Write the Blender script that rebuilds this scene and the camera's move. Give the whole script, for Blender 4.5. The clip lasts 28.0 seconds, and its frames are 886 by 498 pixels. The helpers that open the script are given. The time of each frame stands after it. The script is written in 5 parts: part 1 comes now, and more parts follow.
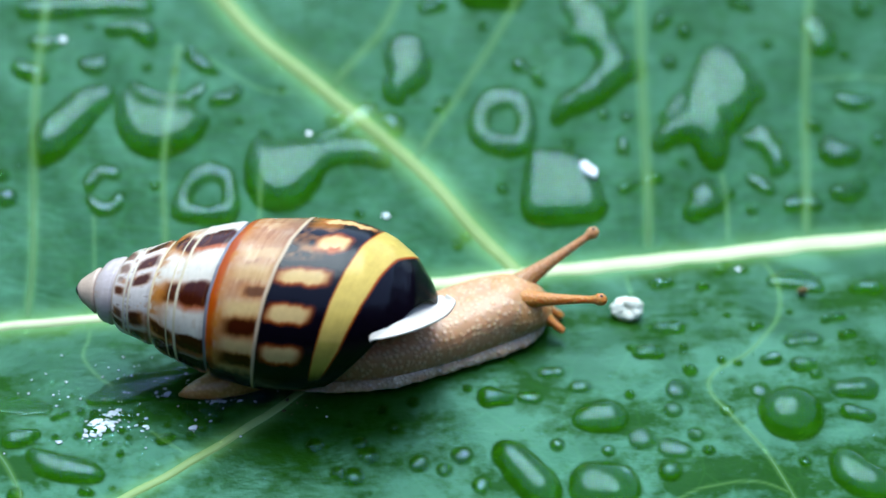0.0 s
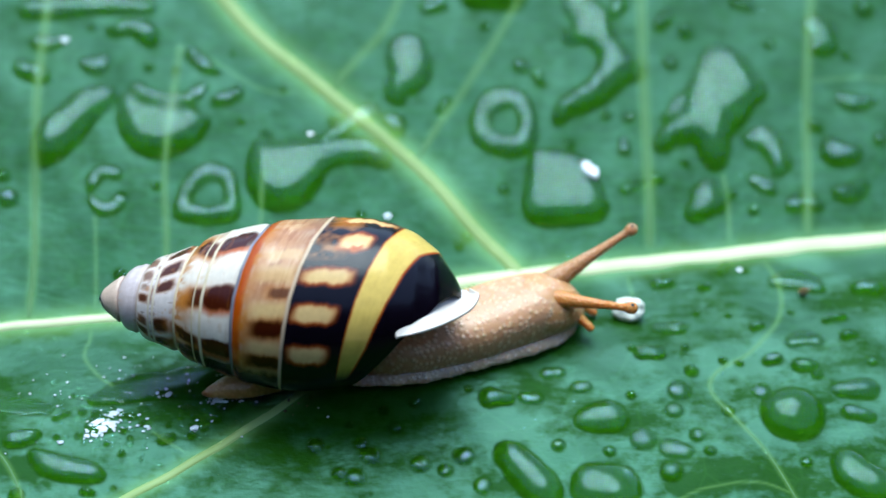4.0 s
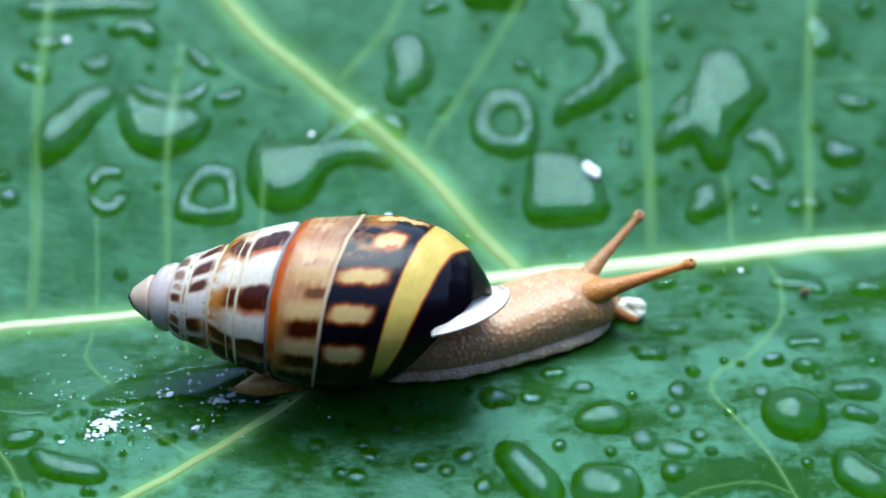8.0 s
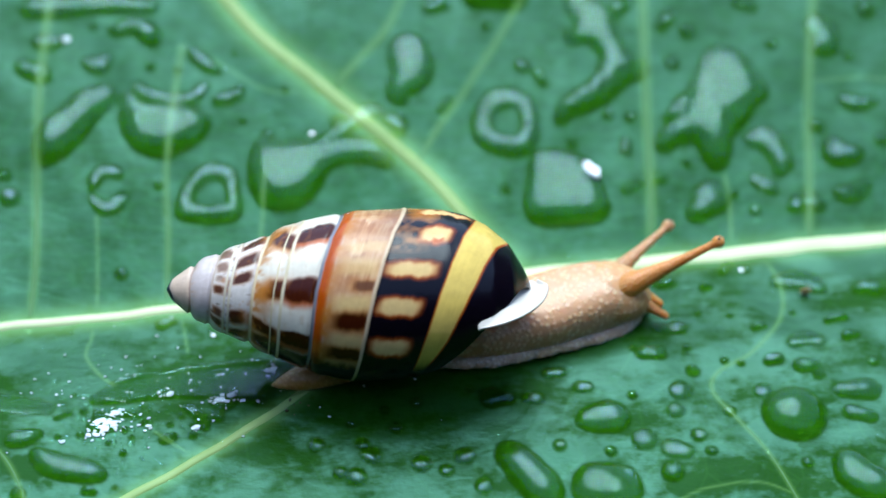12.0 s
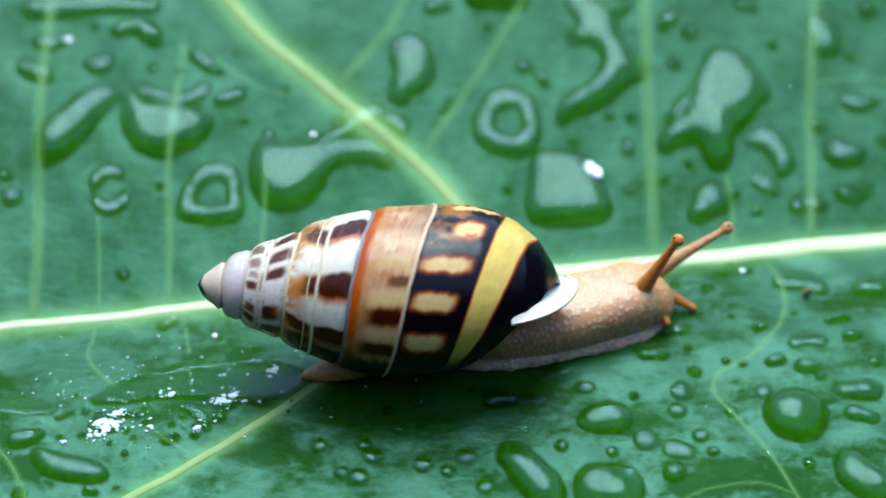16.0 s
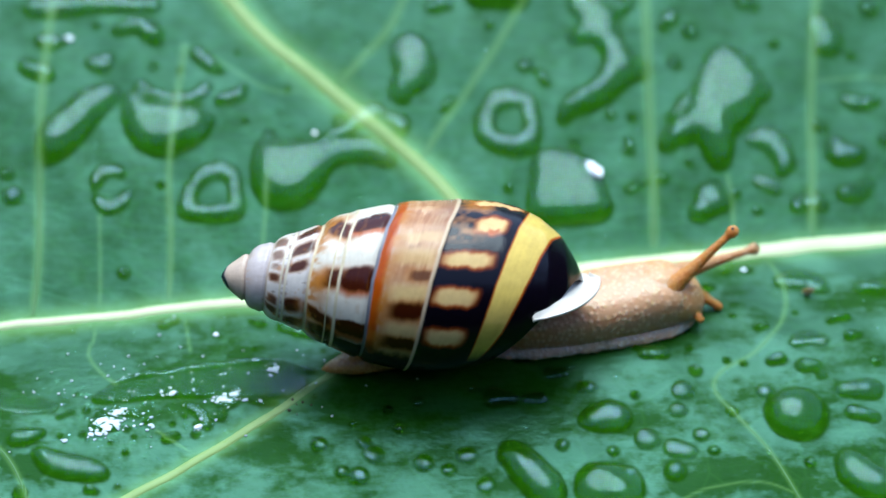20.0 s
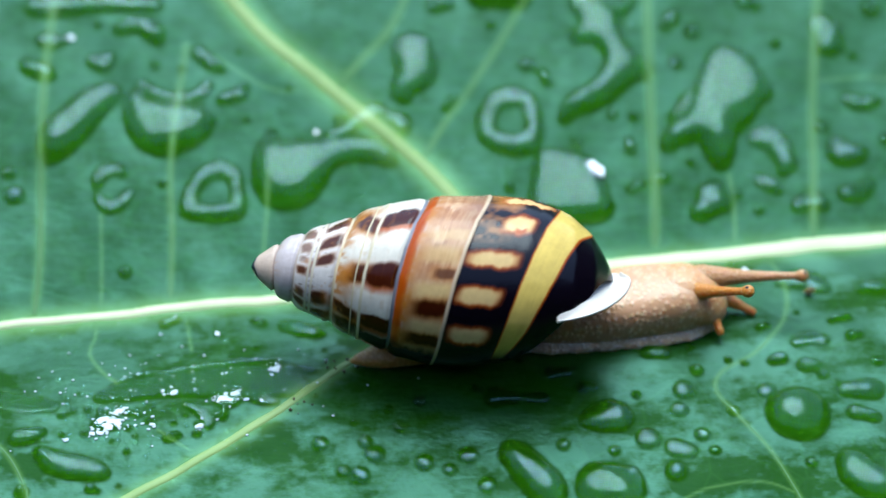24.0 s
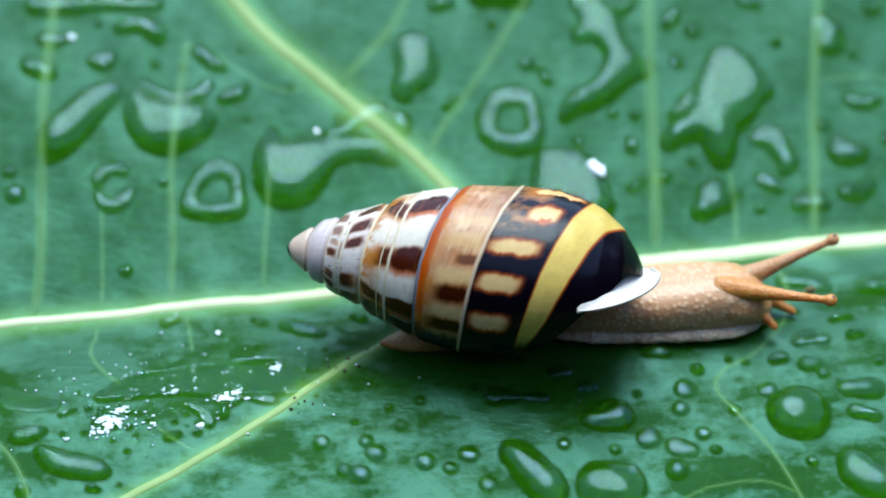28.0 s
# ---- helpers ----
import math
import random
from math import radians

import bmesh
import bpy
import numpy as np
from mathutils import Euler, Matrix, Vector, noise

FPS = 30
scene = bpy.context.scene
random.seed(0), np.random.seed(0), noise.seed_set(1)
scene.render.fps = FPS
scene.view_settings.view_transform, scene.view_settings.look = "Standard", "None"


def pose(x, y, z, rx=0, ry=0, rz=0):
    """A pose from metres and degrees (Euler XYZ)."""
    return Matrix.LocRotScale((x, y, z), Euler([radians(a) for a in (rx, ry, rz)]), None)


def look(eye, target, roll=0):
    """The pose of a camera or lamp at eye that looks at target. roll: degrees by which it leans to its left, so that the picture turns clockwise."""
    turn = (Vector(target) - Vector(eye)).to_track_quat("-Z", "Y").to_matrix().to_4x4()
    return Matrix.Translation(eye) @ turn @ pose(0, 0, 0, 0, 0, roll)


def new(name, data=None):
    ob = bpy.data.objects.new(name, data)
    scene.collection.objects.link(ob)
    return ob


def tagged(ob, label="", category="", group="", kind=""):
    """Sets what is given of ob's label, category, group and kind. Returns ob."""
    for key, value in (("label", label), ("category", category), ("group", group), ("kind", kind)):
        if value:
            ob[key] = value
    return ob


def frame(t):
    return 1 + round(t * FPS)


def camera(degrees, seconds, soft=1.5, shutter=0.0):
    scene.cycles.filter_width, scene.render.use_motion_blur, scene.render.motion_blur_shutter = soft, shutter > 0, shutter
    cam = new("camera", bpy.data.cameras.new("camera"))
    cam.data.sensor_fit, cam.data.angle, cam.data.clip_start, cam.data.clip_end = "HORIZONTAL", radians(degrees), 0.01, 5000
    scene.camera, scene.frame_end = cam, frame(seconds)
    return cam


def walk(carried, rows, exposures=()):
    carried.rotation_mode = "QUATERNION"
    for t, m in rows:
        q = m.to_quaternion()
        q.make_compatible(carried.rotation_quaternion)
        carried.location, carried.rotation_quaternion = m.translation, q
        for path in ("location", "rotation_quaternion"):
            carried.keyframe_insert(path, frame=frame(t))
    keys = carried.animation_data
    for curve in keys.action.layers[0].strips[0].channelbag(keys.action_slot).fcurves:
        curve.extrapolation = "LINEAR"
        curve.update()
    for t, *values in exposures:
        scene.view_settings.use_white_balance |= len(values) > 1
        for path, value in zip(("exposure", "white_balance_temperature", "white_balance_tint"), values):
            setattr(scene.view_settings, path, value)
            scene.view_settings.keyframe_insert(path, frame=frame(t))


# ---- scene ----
# ---- camera: a macro lens over the leaf, all lengths below in millimetres unless said ----
MM = 0.001
cam = camera(24, 28.0, soft=1.5)
EYE = (0.0, -0.16263, 0.16263)
UP_Y = math.sqrt(0.5)
CAMERA_DRIFT = [
    (0, 0.479, 0.005), (0.5, 0.391, 0.077), (1, 0.459, 0.097), (1.5, 0.462, 0.047), (2, 0.319, 0.158), (2.5, 0.381, 0.034),
    (3, 0.311, 0.117), (3.5, 0.330, 0.086), (5.5, 0.264, 0.011), (6, 0.212, 0.077), (6.5, 0.252, 0.012), (7, 0.197, 0.074),
    (7.5, 0.195, 0.025), (8, 0.194, 0.066), (8.5, 0.202, 0.029), (9, 0.153, 0.077), (9.5, 0.165, 0.026), (10, 0.143, 0.041),
    (10.5, 0.104, 0.020), (11, 0.020, 0.002), (11.5, 0.083, 0.001), (12, 0.157, 0.016), (12.5, 0.026, 0.072), (14.5, -0.065, 0.012),
    (15, 0.007, 0.003), (15.5, -0.007, 0.024), (16, -0.025, 0.069), (16.5, -0.070, 0.009), (17, -0.022, 0.001), (17.5, -0.076, 0.006),
    (18, -0.090, -0.036), (18.5, -0.173, -0.013), (19, -0.055, -0.061), (19.5, -0.156, -0.022), (20, -0.130, -0.032), (20.5, -0.174, -0.101),
    (21, -0.141, -0.134), (21.5, -0.258, -0.092), (23.5, -0.280, -0.080), (24, -0.277, -0.086), (24.5, -0.345, -0.129), (25, -0.290, -0.103),
    (25.5, -0.233, -0.099), (26, -0.363, -0.098), (26.5, -0.380, -0.097), (27, -0.370, -0.141), (27.5, -0.381, -0.171), (28, -0.365, -0.186),
]
walk(cam, [(t, look(EYE, (a * MM, b * UP_Y * MM, b * UP_Y * MM))) for t, a, b in CAMERA_DRIFT])
cam.data.dof.use_dof = True
cam.data.dof.focus_distance = 0.2090
cam.data.dof.aperture_fstop = 12.0

# ---- world and sun: bright overcast sky overhead ----
world = bpy.data.worlds.new("sky")
scene.world = world
world.use_nodes = True
wn, wl = world.node_tree.nodes, world.node_tree.links
sky = wn.new("ShaderNodeTexSky")
sky.sky_type, sky.sun_disc = "NISHITA", False
sky.sun_elevation, sky.sun_rotation = radians(66), radians(-3)
sky.air_density, sky.dust_density, sky.ozone_density = 1.2, 0.8, 5.0
wn["Background"].inputs["Strength"].default_value = 0.11
wl.new(sky.outputs["Color"], wn["Background"].inputs["Color"])
sun_data = bpy.data.lights.new("sun", "SUN")
sun_data.energy, sun_data.angle, sun_data.color = 1.45, radians(46), (0.72, 0.92, 1.0)
sun = new("sun", sun_data)
sun.matrix_world = look((-0.010, 0.223, 0.5), (0, 0, 0))
scene.view_settings.exposure = 2.02


# ---- material helpers ----
class Nodes:
    """A node material with short calls."""

    def __init__(self, name):
        self.m = bpy.data.materials.new(name)
        self.m.use_nodes = True
        self.t = self.m.node_tree
        self.b = self.t.nodes["Principled BSDF"]
        self.coord = self.t.nodes.new("ShaderNodeTexCoord")

    def put(self, kind, links=None, **values):
        n = self.t.nodes.new("ShaderNode" + kind)
        for k, v in values.items():
            n.inputs[k.replace("_", " ")].default_value = v
        for k, v in (links or {}).items():
            self.t.links.new(v, n.inputs[k])
        return n

    def noise(self, scale, detail=4, rough=0.6, vector=None):
        return self.put("TexNoise", {"Vector": vector or self.coord.outputs["Object"]}, Scale=scale, Detail=detail, Roughness=rough).outputs["Fac"]

    def ramp(self, fac, *stops):
        r = self.put("ValToRGB", {"Fac": fac})
        e = r.color_ramp.elements
        while len(e) < len(stops):
            e.new(0.5)
        for one, (at, c) in zip(e, stops):
            one.position, one.color = at, (*c, 1)
        return r.outputs["Color"]

    def mix(self, fac, a, b, blend="MIX"):
        n = self.t.nodes.new("ShaderNodeMix")
        n.data_type, n.blend_type = "RGBA", blend
        for sock, v in ((n.inputs[0], fac), (n.inputs[6], a), (n.inputs[7], b)):
            if isinstance(v, (int, float)):
                sock.default_value = v
            elif isinstance(v, tuple):
                sock.default_value = (*v, 1)
            else:
                self.t.links.new(v, sock)
        return n.outputs[2]

    def math(self, op, a, b=0.0):
        n = self.t.nodes.new("ShaderNodeMath")
        n.operation = op
        for sock, v in zip(n.inputs, (a, b)):
            if isinstance(v, (int, float)):
                sock.default_value = v
            else:
                self.t.links.new(v, sock)
        return n.outputs[0]

    def attr(self, name):
        n = self.t.nodes.new("ShaderNodeAttribute")
        n.attribute_name = name
        return n

    def bump(self, height, strength, distance, normal=None):
        n = self.put("Bump", {"Height": height}, Strength=strength, Distance=distance)
        if normal:
            self.t.links.new(normal, n.inputs["Normal"])
        return n.outputs["Normal"]

    def set(self, **links):
        for k, v in links.items():
            sock = self.b.inputs[k.replace("_", " ")]
            if isinstance(v, (int, float, tuple)):
                sock.default_value = (*v, 1) if isinstance(v, tuple) and len(v) == 3 and sock.type == "RGBA" else v
            else:
                self.t.links.new(v, sock)
        return self.m


def leaf_material():
    n = Nodes("leaf_green")
    big = n.noise(90, 3)
    fine = n.noise(700, 5)
    green = n.mix(big, (0.0040, 0.028, 0.0006), (0.0094, 0.049, 0.0012))
    green = n.mix(n.math("MULTIPLY", fine, 0.5), green, (0.016, 0.074, 0.0024))
    # net of small cross veins between the side veins
    flat = n.put("Mapping", {"Vector": n.coord.outputs["Object"]}, Scale=(0.20, 1.0, 1.0))
    cell = n.put("TexVoronoi", {"Vector": flat.outputs["Vector"]}, Scale=620.0)
    cell.feature = "DISTANCE_TO_EDGE"
    net = n.ramp(cell.outputs["Distance"], (0.0, (1, 1, 1)), (0.10, (0, 0, 0)))
    wide = n.put("TexVoronoi", {"Vector": n.coord.outputs["Object"]}, Scale=150.0)
    wide.feature = "DISTANCE_TO_EDGE"
    web = n.ramp(wide.outputs["Distance"], (0.0, (1, 1, 1)), (0.035, (0, 0, 0)))
    front = n.attr("front").outputs["Fac"]
    net = n.math("MULTIPLY", net, n.math("SUBTRACT", 1.0, n.math("MULTIPLY", front, 0.8)))
    green = n.mix(n.math("MULTIPLY", net, 0.13), green, (0.028, 0.16, 0.026))
    green = n.mix(n.math("MULTIPLY", web, 0.05), green, (0.06, 0.20, 0.03))
    vein = n.attr("vein").outputs["Fac"]
    wet = n.attr("wet").outputs["Fac"]
    col = n.mix(vein, green, (0.13, 0.26, 0.06))
    ripple = n.put("Mapping", {"Vector": n.coord.outputs["Object"]}, Scale=(0.48, 1.0, 1.0))
    bump = n.bump(n.noise(1500, 3), 0.3, 0.00012)
    bump = n.bump(net, 0.15, 0.0001, bump)
    bump = n.bump(n.noise(240, 3), 0.25, 0.0006, bump)
    bump = n.bump(n.math("MULTIPLY", n.noise(260, 4, 0.55, ripple.outputs["Vector"]), front), 0.30, 0.0008, bump)
    # thin water film lies in patches: where it does the leaf loses its bloom and mirrors
    film = n.ramp(n.math("ADD", n.math("MULTIPLY", n.noise(150, 5, 0.65, ripple.outputs["Vector"]), 0.8), n.math("MULTIPLY", n.noise(900, 3), 0.2)), (0.43, (0, 0, 0)), (0.55, (1, 1, 1)))
    bloom = n.ramp(n.math("ADD", n.math("MULTIPLY", n.noise(190, 5, 0.7), 0.72), n.math("MULTIPLY", n.noise(1100, 3), 0.28)), (0.36, (0.13, 0.13, 0.13)), (0.66, (0.42, 0.42, 0.42)))
    sheen = n.mix(front, bloom, n.mix(film, (0.05, 0.05, 0.05), (0.40, 0.40, 0.40)))
    gloss = n.math("MULTIPLY", n.math("SUBTRACT", 1.0, wet), sheen)
    rough = n.mix(front, (0.36, 0.36, 0.36), n.mix(film, (0.28, 0.28, 0.28), (0.32, 0.32, 0.32)))
    return n.set(Base_Color=col, Roughness=n.math("ADD", n.math("MULTIPLY", n.noise(300, 3), 0.14), rough), Normal=bump,
                 Specular_IOR_Level=gloss, Specular_Tint=(0.38, 1.0, 0.85))


def vein_material(name, a, b):
    n = Nodes(name)
    return n.set(Base_Color=n.mix(n.noise(260, 4), a, b), Roughness=0.42, Specular_IOR_Level=0.2, Normal=n.bump(n.noise(900, 3), 0.3, 0.0001))


def water_material():
    n = Nodes("water")
    return n.set(Base_Color=(0.97, 1.0, 0.98), Roughness=0.03, IOR=1.333, Transmission_Weight=1.0, Specular_Tint=(0.62, 0.95, 1.0))


def shell_material():
    n = Nodes("shell_enamel")
    pig = n.attr("pigment_and_shade").outputs["Color"]
    grain = n.noise(1400, 4)
    flat = n.put("Mapping", {"Vector": n.coord.outputs["Object"]}, Scale=(1.0, 0.12, 0.12))
    lines = n.noise(2600, 3, 0.6, flat.outputs["Vector"])
    col = n.mix(0.3, n.mix(1.0, pig, (0.69, 0.615, 0.54), "MULTIPLY"), n.ramp(grain, (0.25, (0.6, 0.56, 0.5)), (0.75, (1, 1, 1))), "MULTIPLY")
    bump = n.bump(lines, 0.25, 0.00008, n.bump(n.noise(420, 4), 0.2, 0.0002))
    return n.set(Base_Color=col, Roughness=n.math("ADD", n.math("MULTIPLY", grain, 0.12), 0.16), Specular_IOR_Level=0.22, Normal=bump)


def skin_material(name, dark, light, warts=650.0, depth=0.00035):
    n = Nodes(name)
    v = n.put("TexVoronoi", {"Vector": n.coord.outputs["Object"]}, Scale=warts)
    lump = n.ramp(v.outputs["Distance"], (0.08, (1, 1, 1)), (0.58, (0, 0, 0)))
    col = n.mix(lump, dark, light)
    col = n.mix(n.math("MULTIPLY", n.noise(180, 3), 0.5), col, tuple(c * 0.75 for c in dark))
    bump = n.bump(lump, 0.6, depth)
    return n.set(Base_Color=col, Roughness=0.38, Normal=bump, Subsurface_Weight=0.6, Subsurface_Radius=(1.0, 0.5, 0.25),
                 Subsurface_Scale=0.0016, Specular_IOR_Level=0.35, Coat_Weight=0.22, Coat_Roughness=0.14)


def plain_material(name, a, b, scale, rough, spec=0.5):
    n = Nodes(name)
    return n.set(Base_Color=n.mix(n.noise(scale), a, b), Roughness=rough, Specular_IOR_Level=spec, Normal=n.bump(n.noise(scale * 4), 0.3, 0.0002))


LEAF, WATER, ENAMEL = leaf_material(), water_material(), shell_material()
VEIN = vein_material("midrib", (0.45, 0.49, 0.23), (0.57, 0.60, 0.33))
SIDE_VEIN = vein_material("side_vein", (0.16, 0.25, 0.06), (0.25, 0.34, 0.11))
THIN_VEIN = vein_material("thin_vein", (0.03, 0.10, 0.02), (0.07, 0.17, 0.05))
SKIN = skin_material("snail_skin", (0.56, 0.28, 0.13), (0.71, 0.45, 0.26), 1700.0, 0.00016)
HEAD_SKIN = skin_material("snail_head_skin", (0.57, 0.26, 0.10), (0.70, 0.41, 0.21), 1700.0, 0.00014)
TAIL_SKIN = skin_material("snail_tail_skin", (0.40, 0.19, 0.045), (0.54, 0.29, 0.09), 2000.0, 0.0001)
SOLE = skin_material("snail_sole", (0.52, 0.34, 0.21), (0.66, 0.50, 0.36), 2100.0, 0.0002)
STALK = skin_material("eye_stalk_skin", (0.54, 0.19, 0.030), (0.62, 0.27, 0.06), 3500.0, 0.00015)
STALK_DARK = skin_material("dark_eye_stalk_skin", (0.46, 0.20, 0.07), (0.64, 0.36, 0.17), 3500.0, 0.0002)
PUPIL = plain_material("eye_black", (0.01, 0.01, 0.012), (0.02, 0.02, 0.02), 900, 0.15)
PORCELAIN = plain_material("shell_lip_white", (0.52, 0.43, 0.34), (0.68, 0.58, 0.49), 260, 0.35, 0.3)
CRUMB = plain_material("pale_crumb", (0.80, 0.74, 0.50), (0.95, 0.93, 0.80), 700, 0.35)
FLAKE_AND_GLINT = plain_material("white_petal_and_glint", (0.84, 0.84, 0.82), (0.92, 0.92, 0.90), 700, 0.5)
FROTH_GLINTS = plain_material("froth", (0.55, 0.60, 0.60), (0.85, 0.88, 0.88), 2500, 0.15)
FROTH_GLINTS.node_tree.nodes["Principled BSDF"].inputs["Transmission Weight"].default_value = 0.35
HUSK = plain_material("brown_husk", (0.16, 0.07, 0.02), (0.42, 0.24, 0.09), 900, 0.4)
SOIL = plain_material("soil", (0.02, 0.03, 0.015), (0.05, 0.06, 0.03), 6, 0.9, 0.1)
# dark green of the added ring that blocks the low sky
LOW_SKY_BLOCK = plain_material("hedge", (0.008, 0.02, 0.008), (0.02, 0.05, 0.018), 5, 0.8, 0.1)
GRIT = plain_material("dark_grit", (0.03, 0.02, 0.01), (0.12, 0.08, 0.03), 900, 0.6)


# ---- mesh helpers ----
def mesh_of(name, verts, faces, material, smooth=True):
    me = bpy.data.meshes.new(name)
    me.from_pydata([tuple(v) for v in verts], [], [tuple(int(i) for i in f) for f in faces])
    if smooth:
        me.polygons.foreach_set("use_smooth", [True] * len(me.polygons))
    me.materials.append(material)
    me.update()
    return me


def part(name, me, parent, label=""):
    ob = new(name, me)
    ob.parent = parent
    return tagged(ob, label)


def grid_faces(nu, nv, close=False, flip=False):
    """Quads of a grid with nu rows of nv points; close joins the last column to the first, flip turns the faces over."""
    i, j = np.meshgrid(np.arange(nu - 1), np.arange(nv if close else nv - 1), indexing="ij")
    k = (j + 1) % nv
    q = np.stack([i * nv + j, i * nv + k, (i + 1) * nv + k, (i + 1) * nv + j], -1).reshape(-1, 4)
    return q[:, ::-1] if flip else q


def spline(points, n):
    """A smooth curve through points, as n rows."""
    p = np.array(points, float)
    p = np.vstack([2 * p[0] - p[1], p, 2 * p[-1] - p[-2]])
    out = []
    for u in np.linspace(0, len(p) - 3 - 1e-6, n):
        i = int(u)
        f, (a, b, c, d) = u - i, p[i:i + 4]
        out.append(0.5 * (2 * b + (c - a) * f + (2 * a - 5 * b + 4 * c - d) * f * f + (3 * b - a - 3 * c + d) * f ** 3))
    return np.array(out)


# ---- the leaf: two wings folded along the midrib ----
TB, TF = math.tan(radians(18)), math.tan(radians(5))


def rib_y(x):
    return -5.2 + 0.139 * x


def leaf_z(x, y):
    d = (y - rib_y(x)) * 0.99
    h = (TB + TF) / 2 * (np.sqrt(d * d + 6.0) - 2.45) + (TB - TF) / 2 * d
    over = np.maximum(0, -d - 12.5)
    h = h - 0.22 * (np.sqrt(over * over + 9.0) - 3.0)
    return h + 0.22 * np.sin(0.33 * x + 1) * np.sin(0.29 * y + 0.5) + 0.07 * np.sin(0.8 * x + 0.55 * y)


VEINS = []


def vein(name, width, *path):
    VEINS.append((name, width, path))


vein("midrib", 1.8, (-84.0, -16.88), (-40.0, -10.76), (0.0, -5.2), (40.0, 0.36), (84.0, 6.48))
vein("side_vein", 2.12, (-27.1, 31.9), (-20.8, 24.5), (-14.8, 19.6), (-9.6, 14.9), (-1.9, 8.3), (3.7, 1.6), (7.3, -2.1), (9.0, -4.3))
vein("side_vein", 1.25, (-35.3, -37.9), (-32.1, -35.0), (-25.9, -31.0), (-20.0, -26.3), (-15.0, -22.2), (-10.0, -17.2), (-4.2, -12.7), (0.6, -8.1), (4.4, -4.5))
vein("side_vein", 0.94, (-43.9, -10.3), (-44.0, -3.3), (-44.9, 7.0), (-45.5, 17.2), (-45.4, 26.9), (-45.3, 30.5))
vein("side_vein", 0.69, (-29.6, -8.1), (-29.9, -0.8), (-30.6, 7.4), (-30.4, 14.2), (-29.8, 23.0))
vein("side_vein", 1.06, (23.1, 0.1), (23.4, 7.1), (23.4, 13.5), (23.5, 22.0), (23.7, 33.4))
vein("side_vein", 0.94, (40.7, 1.4), (41.5, 9.9), (42.1, 18.5), (43.1, 27.2), (44.1, 34.2))
vein("side_vein", 0.87, (-12.2, 18.2), (-9.7, 22.0), (-6.5, 26.2), (-4.0, 32.1))
vein("side_vein", 0.75, (-2.8, 9.3), (0.0, 14.5), (3.2, 19.5), (7.2, 26.6), (10.0, 32.6))
vein("side_vein", 0.44, (32.0, 0.9), (32.2, 5.0), (31.9, 9.0))
vein("side_vein", 0.44, (-19.8, -6.2), (-19.8, -0.5), (-19.5, 7.6))
vein("side_vein", 0.37, (-37.0, -8.8), (-37.3, -4.2), (-37.8, 1.5))
vein("side_vein", 0.50, (33.7, -0.1), (36.0, -2.8), (36.8, -7.2), (35.7, -11.7), (32.6, -15.7), (28.8, -18.4), (28.0, -20.8), (30.1, -24.1), (33.1, -28.5), (35.4, -33.6), (36.2, -36.8))
vein("side_vein", 0.37, (-37.7, -10.2), (-37.0, -12.9), (-37.3, -15.9), (-35.8, -18.5), (-33.8, -20.5))
vein("side_vein", 0.31, (-27.9, -9.3), (-27.2, -12.9), (-26.7, -15.3))
vein("side_vein", 0.56, (-46.7, -27.5), (-44.1, -29.5), (-42.1, -32.6), (-40.4, -37.1))
vein("side_vein", 0.37, (21.1, -2.1), (20.5, -3.9), (20.8, -6.9))
vein("side_vein", 0.31, (35.2, -33.0), (31.7, -31.9), (26.5, -32.5), (21.8, -35.1))
vein("side_vein", 0.31, (-11.0, 20.7), (-18.6, 17.6), (-26.5, 21.7))
vein("side_vein", 0.31, (42.4, 21.2), (47.8, 22.0), (53.0, 21.8))
vein("side_vein", 0.31, (-29.1, -26.6), (-24.9, -29.3), (-21.1, -27.7))


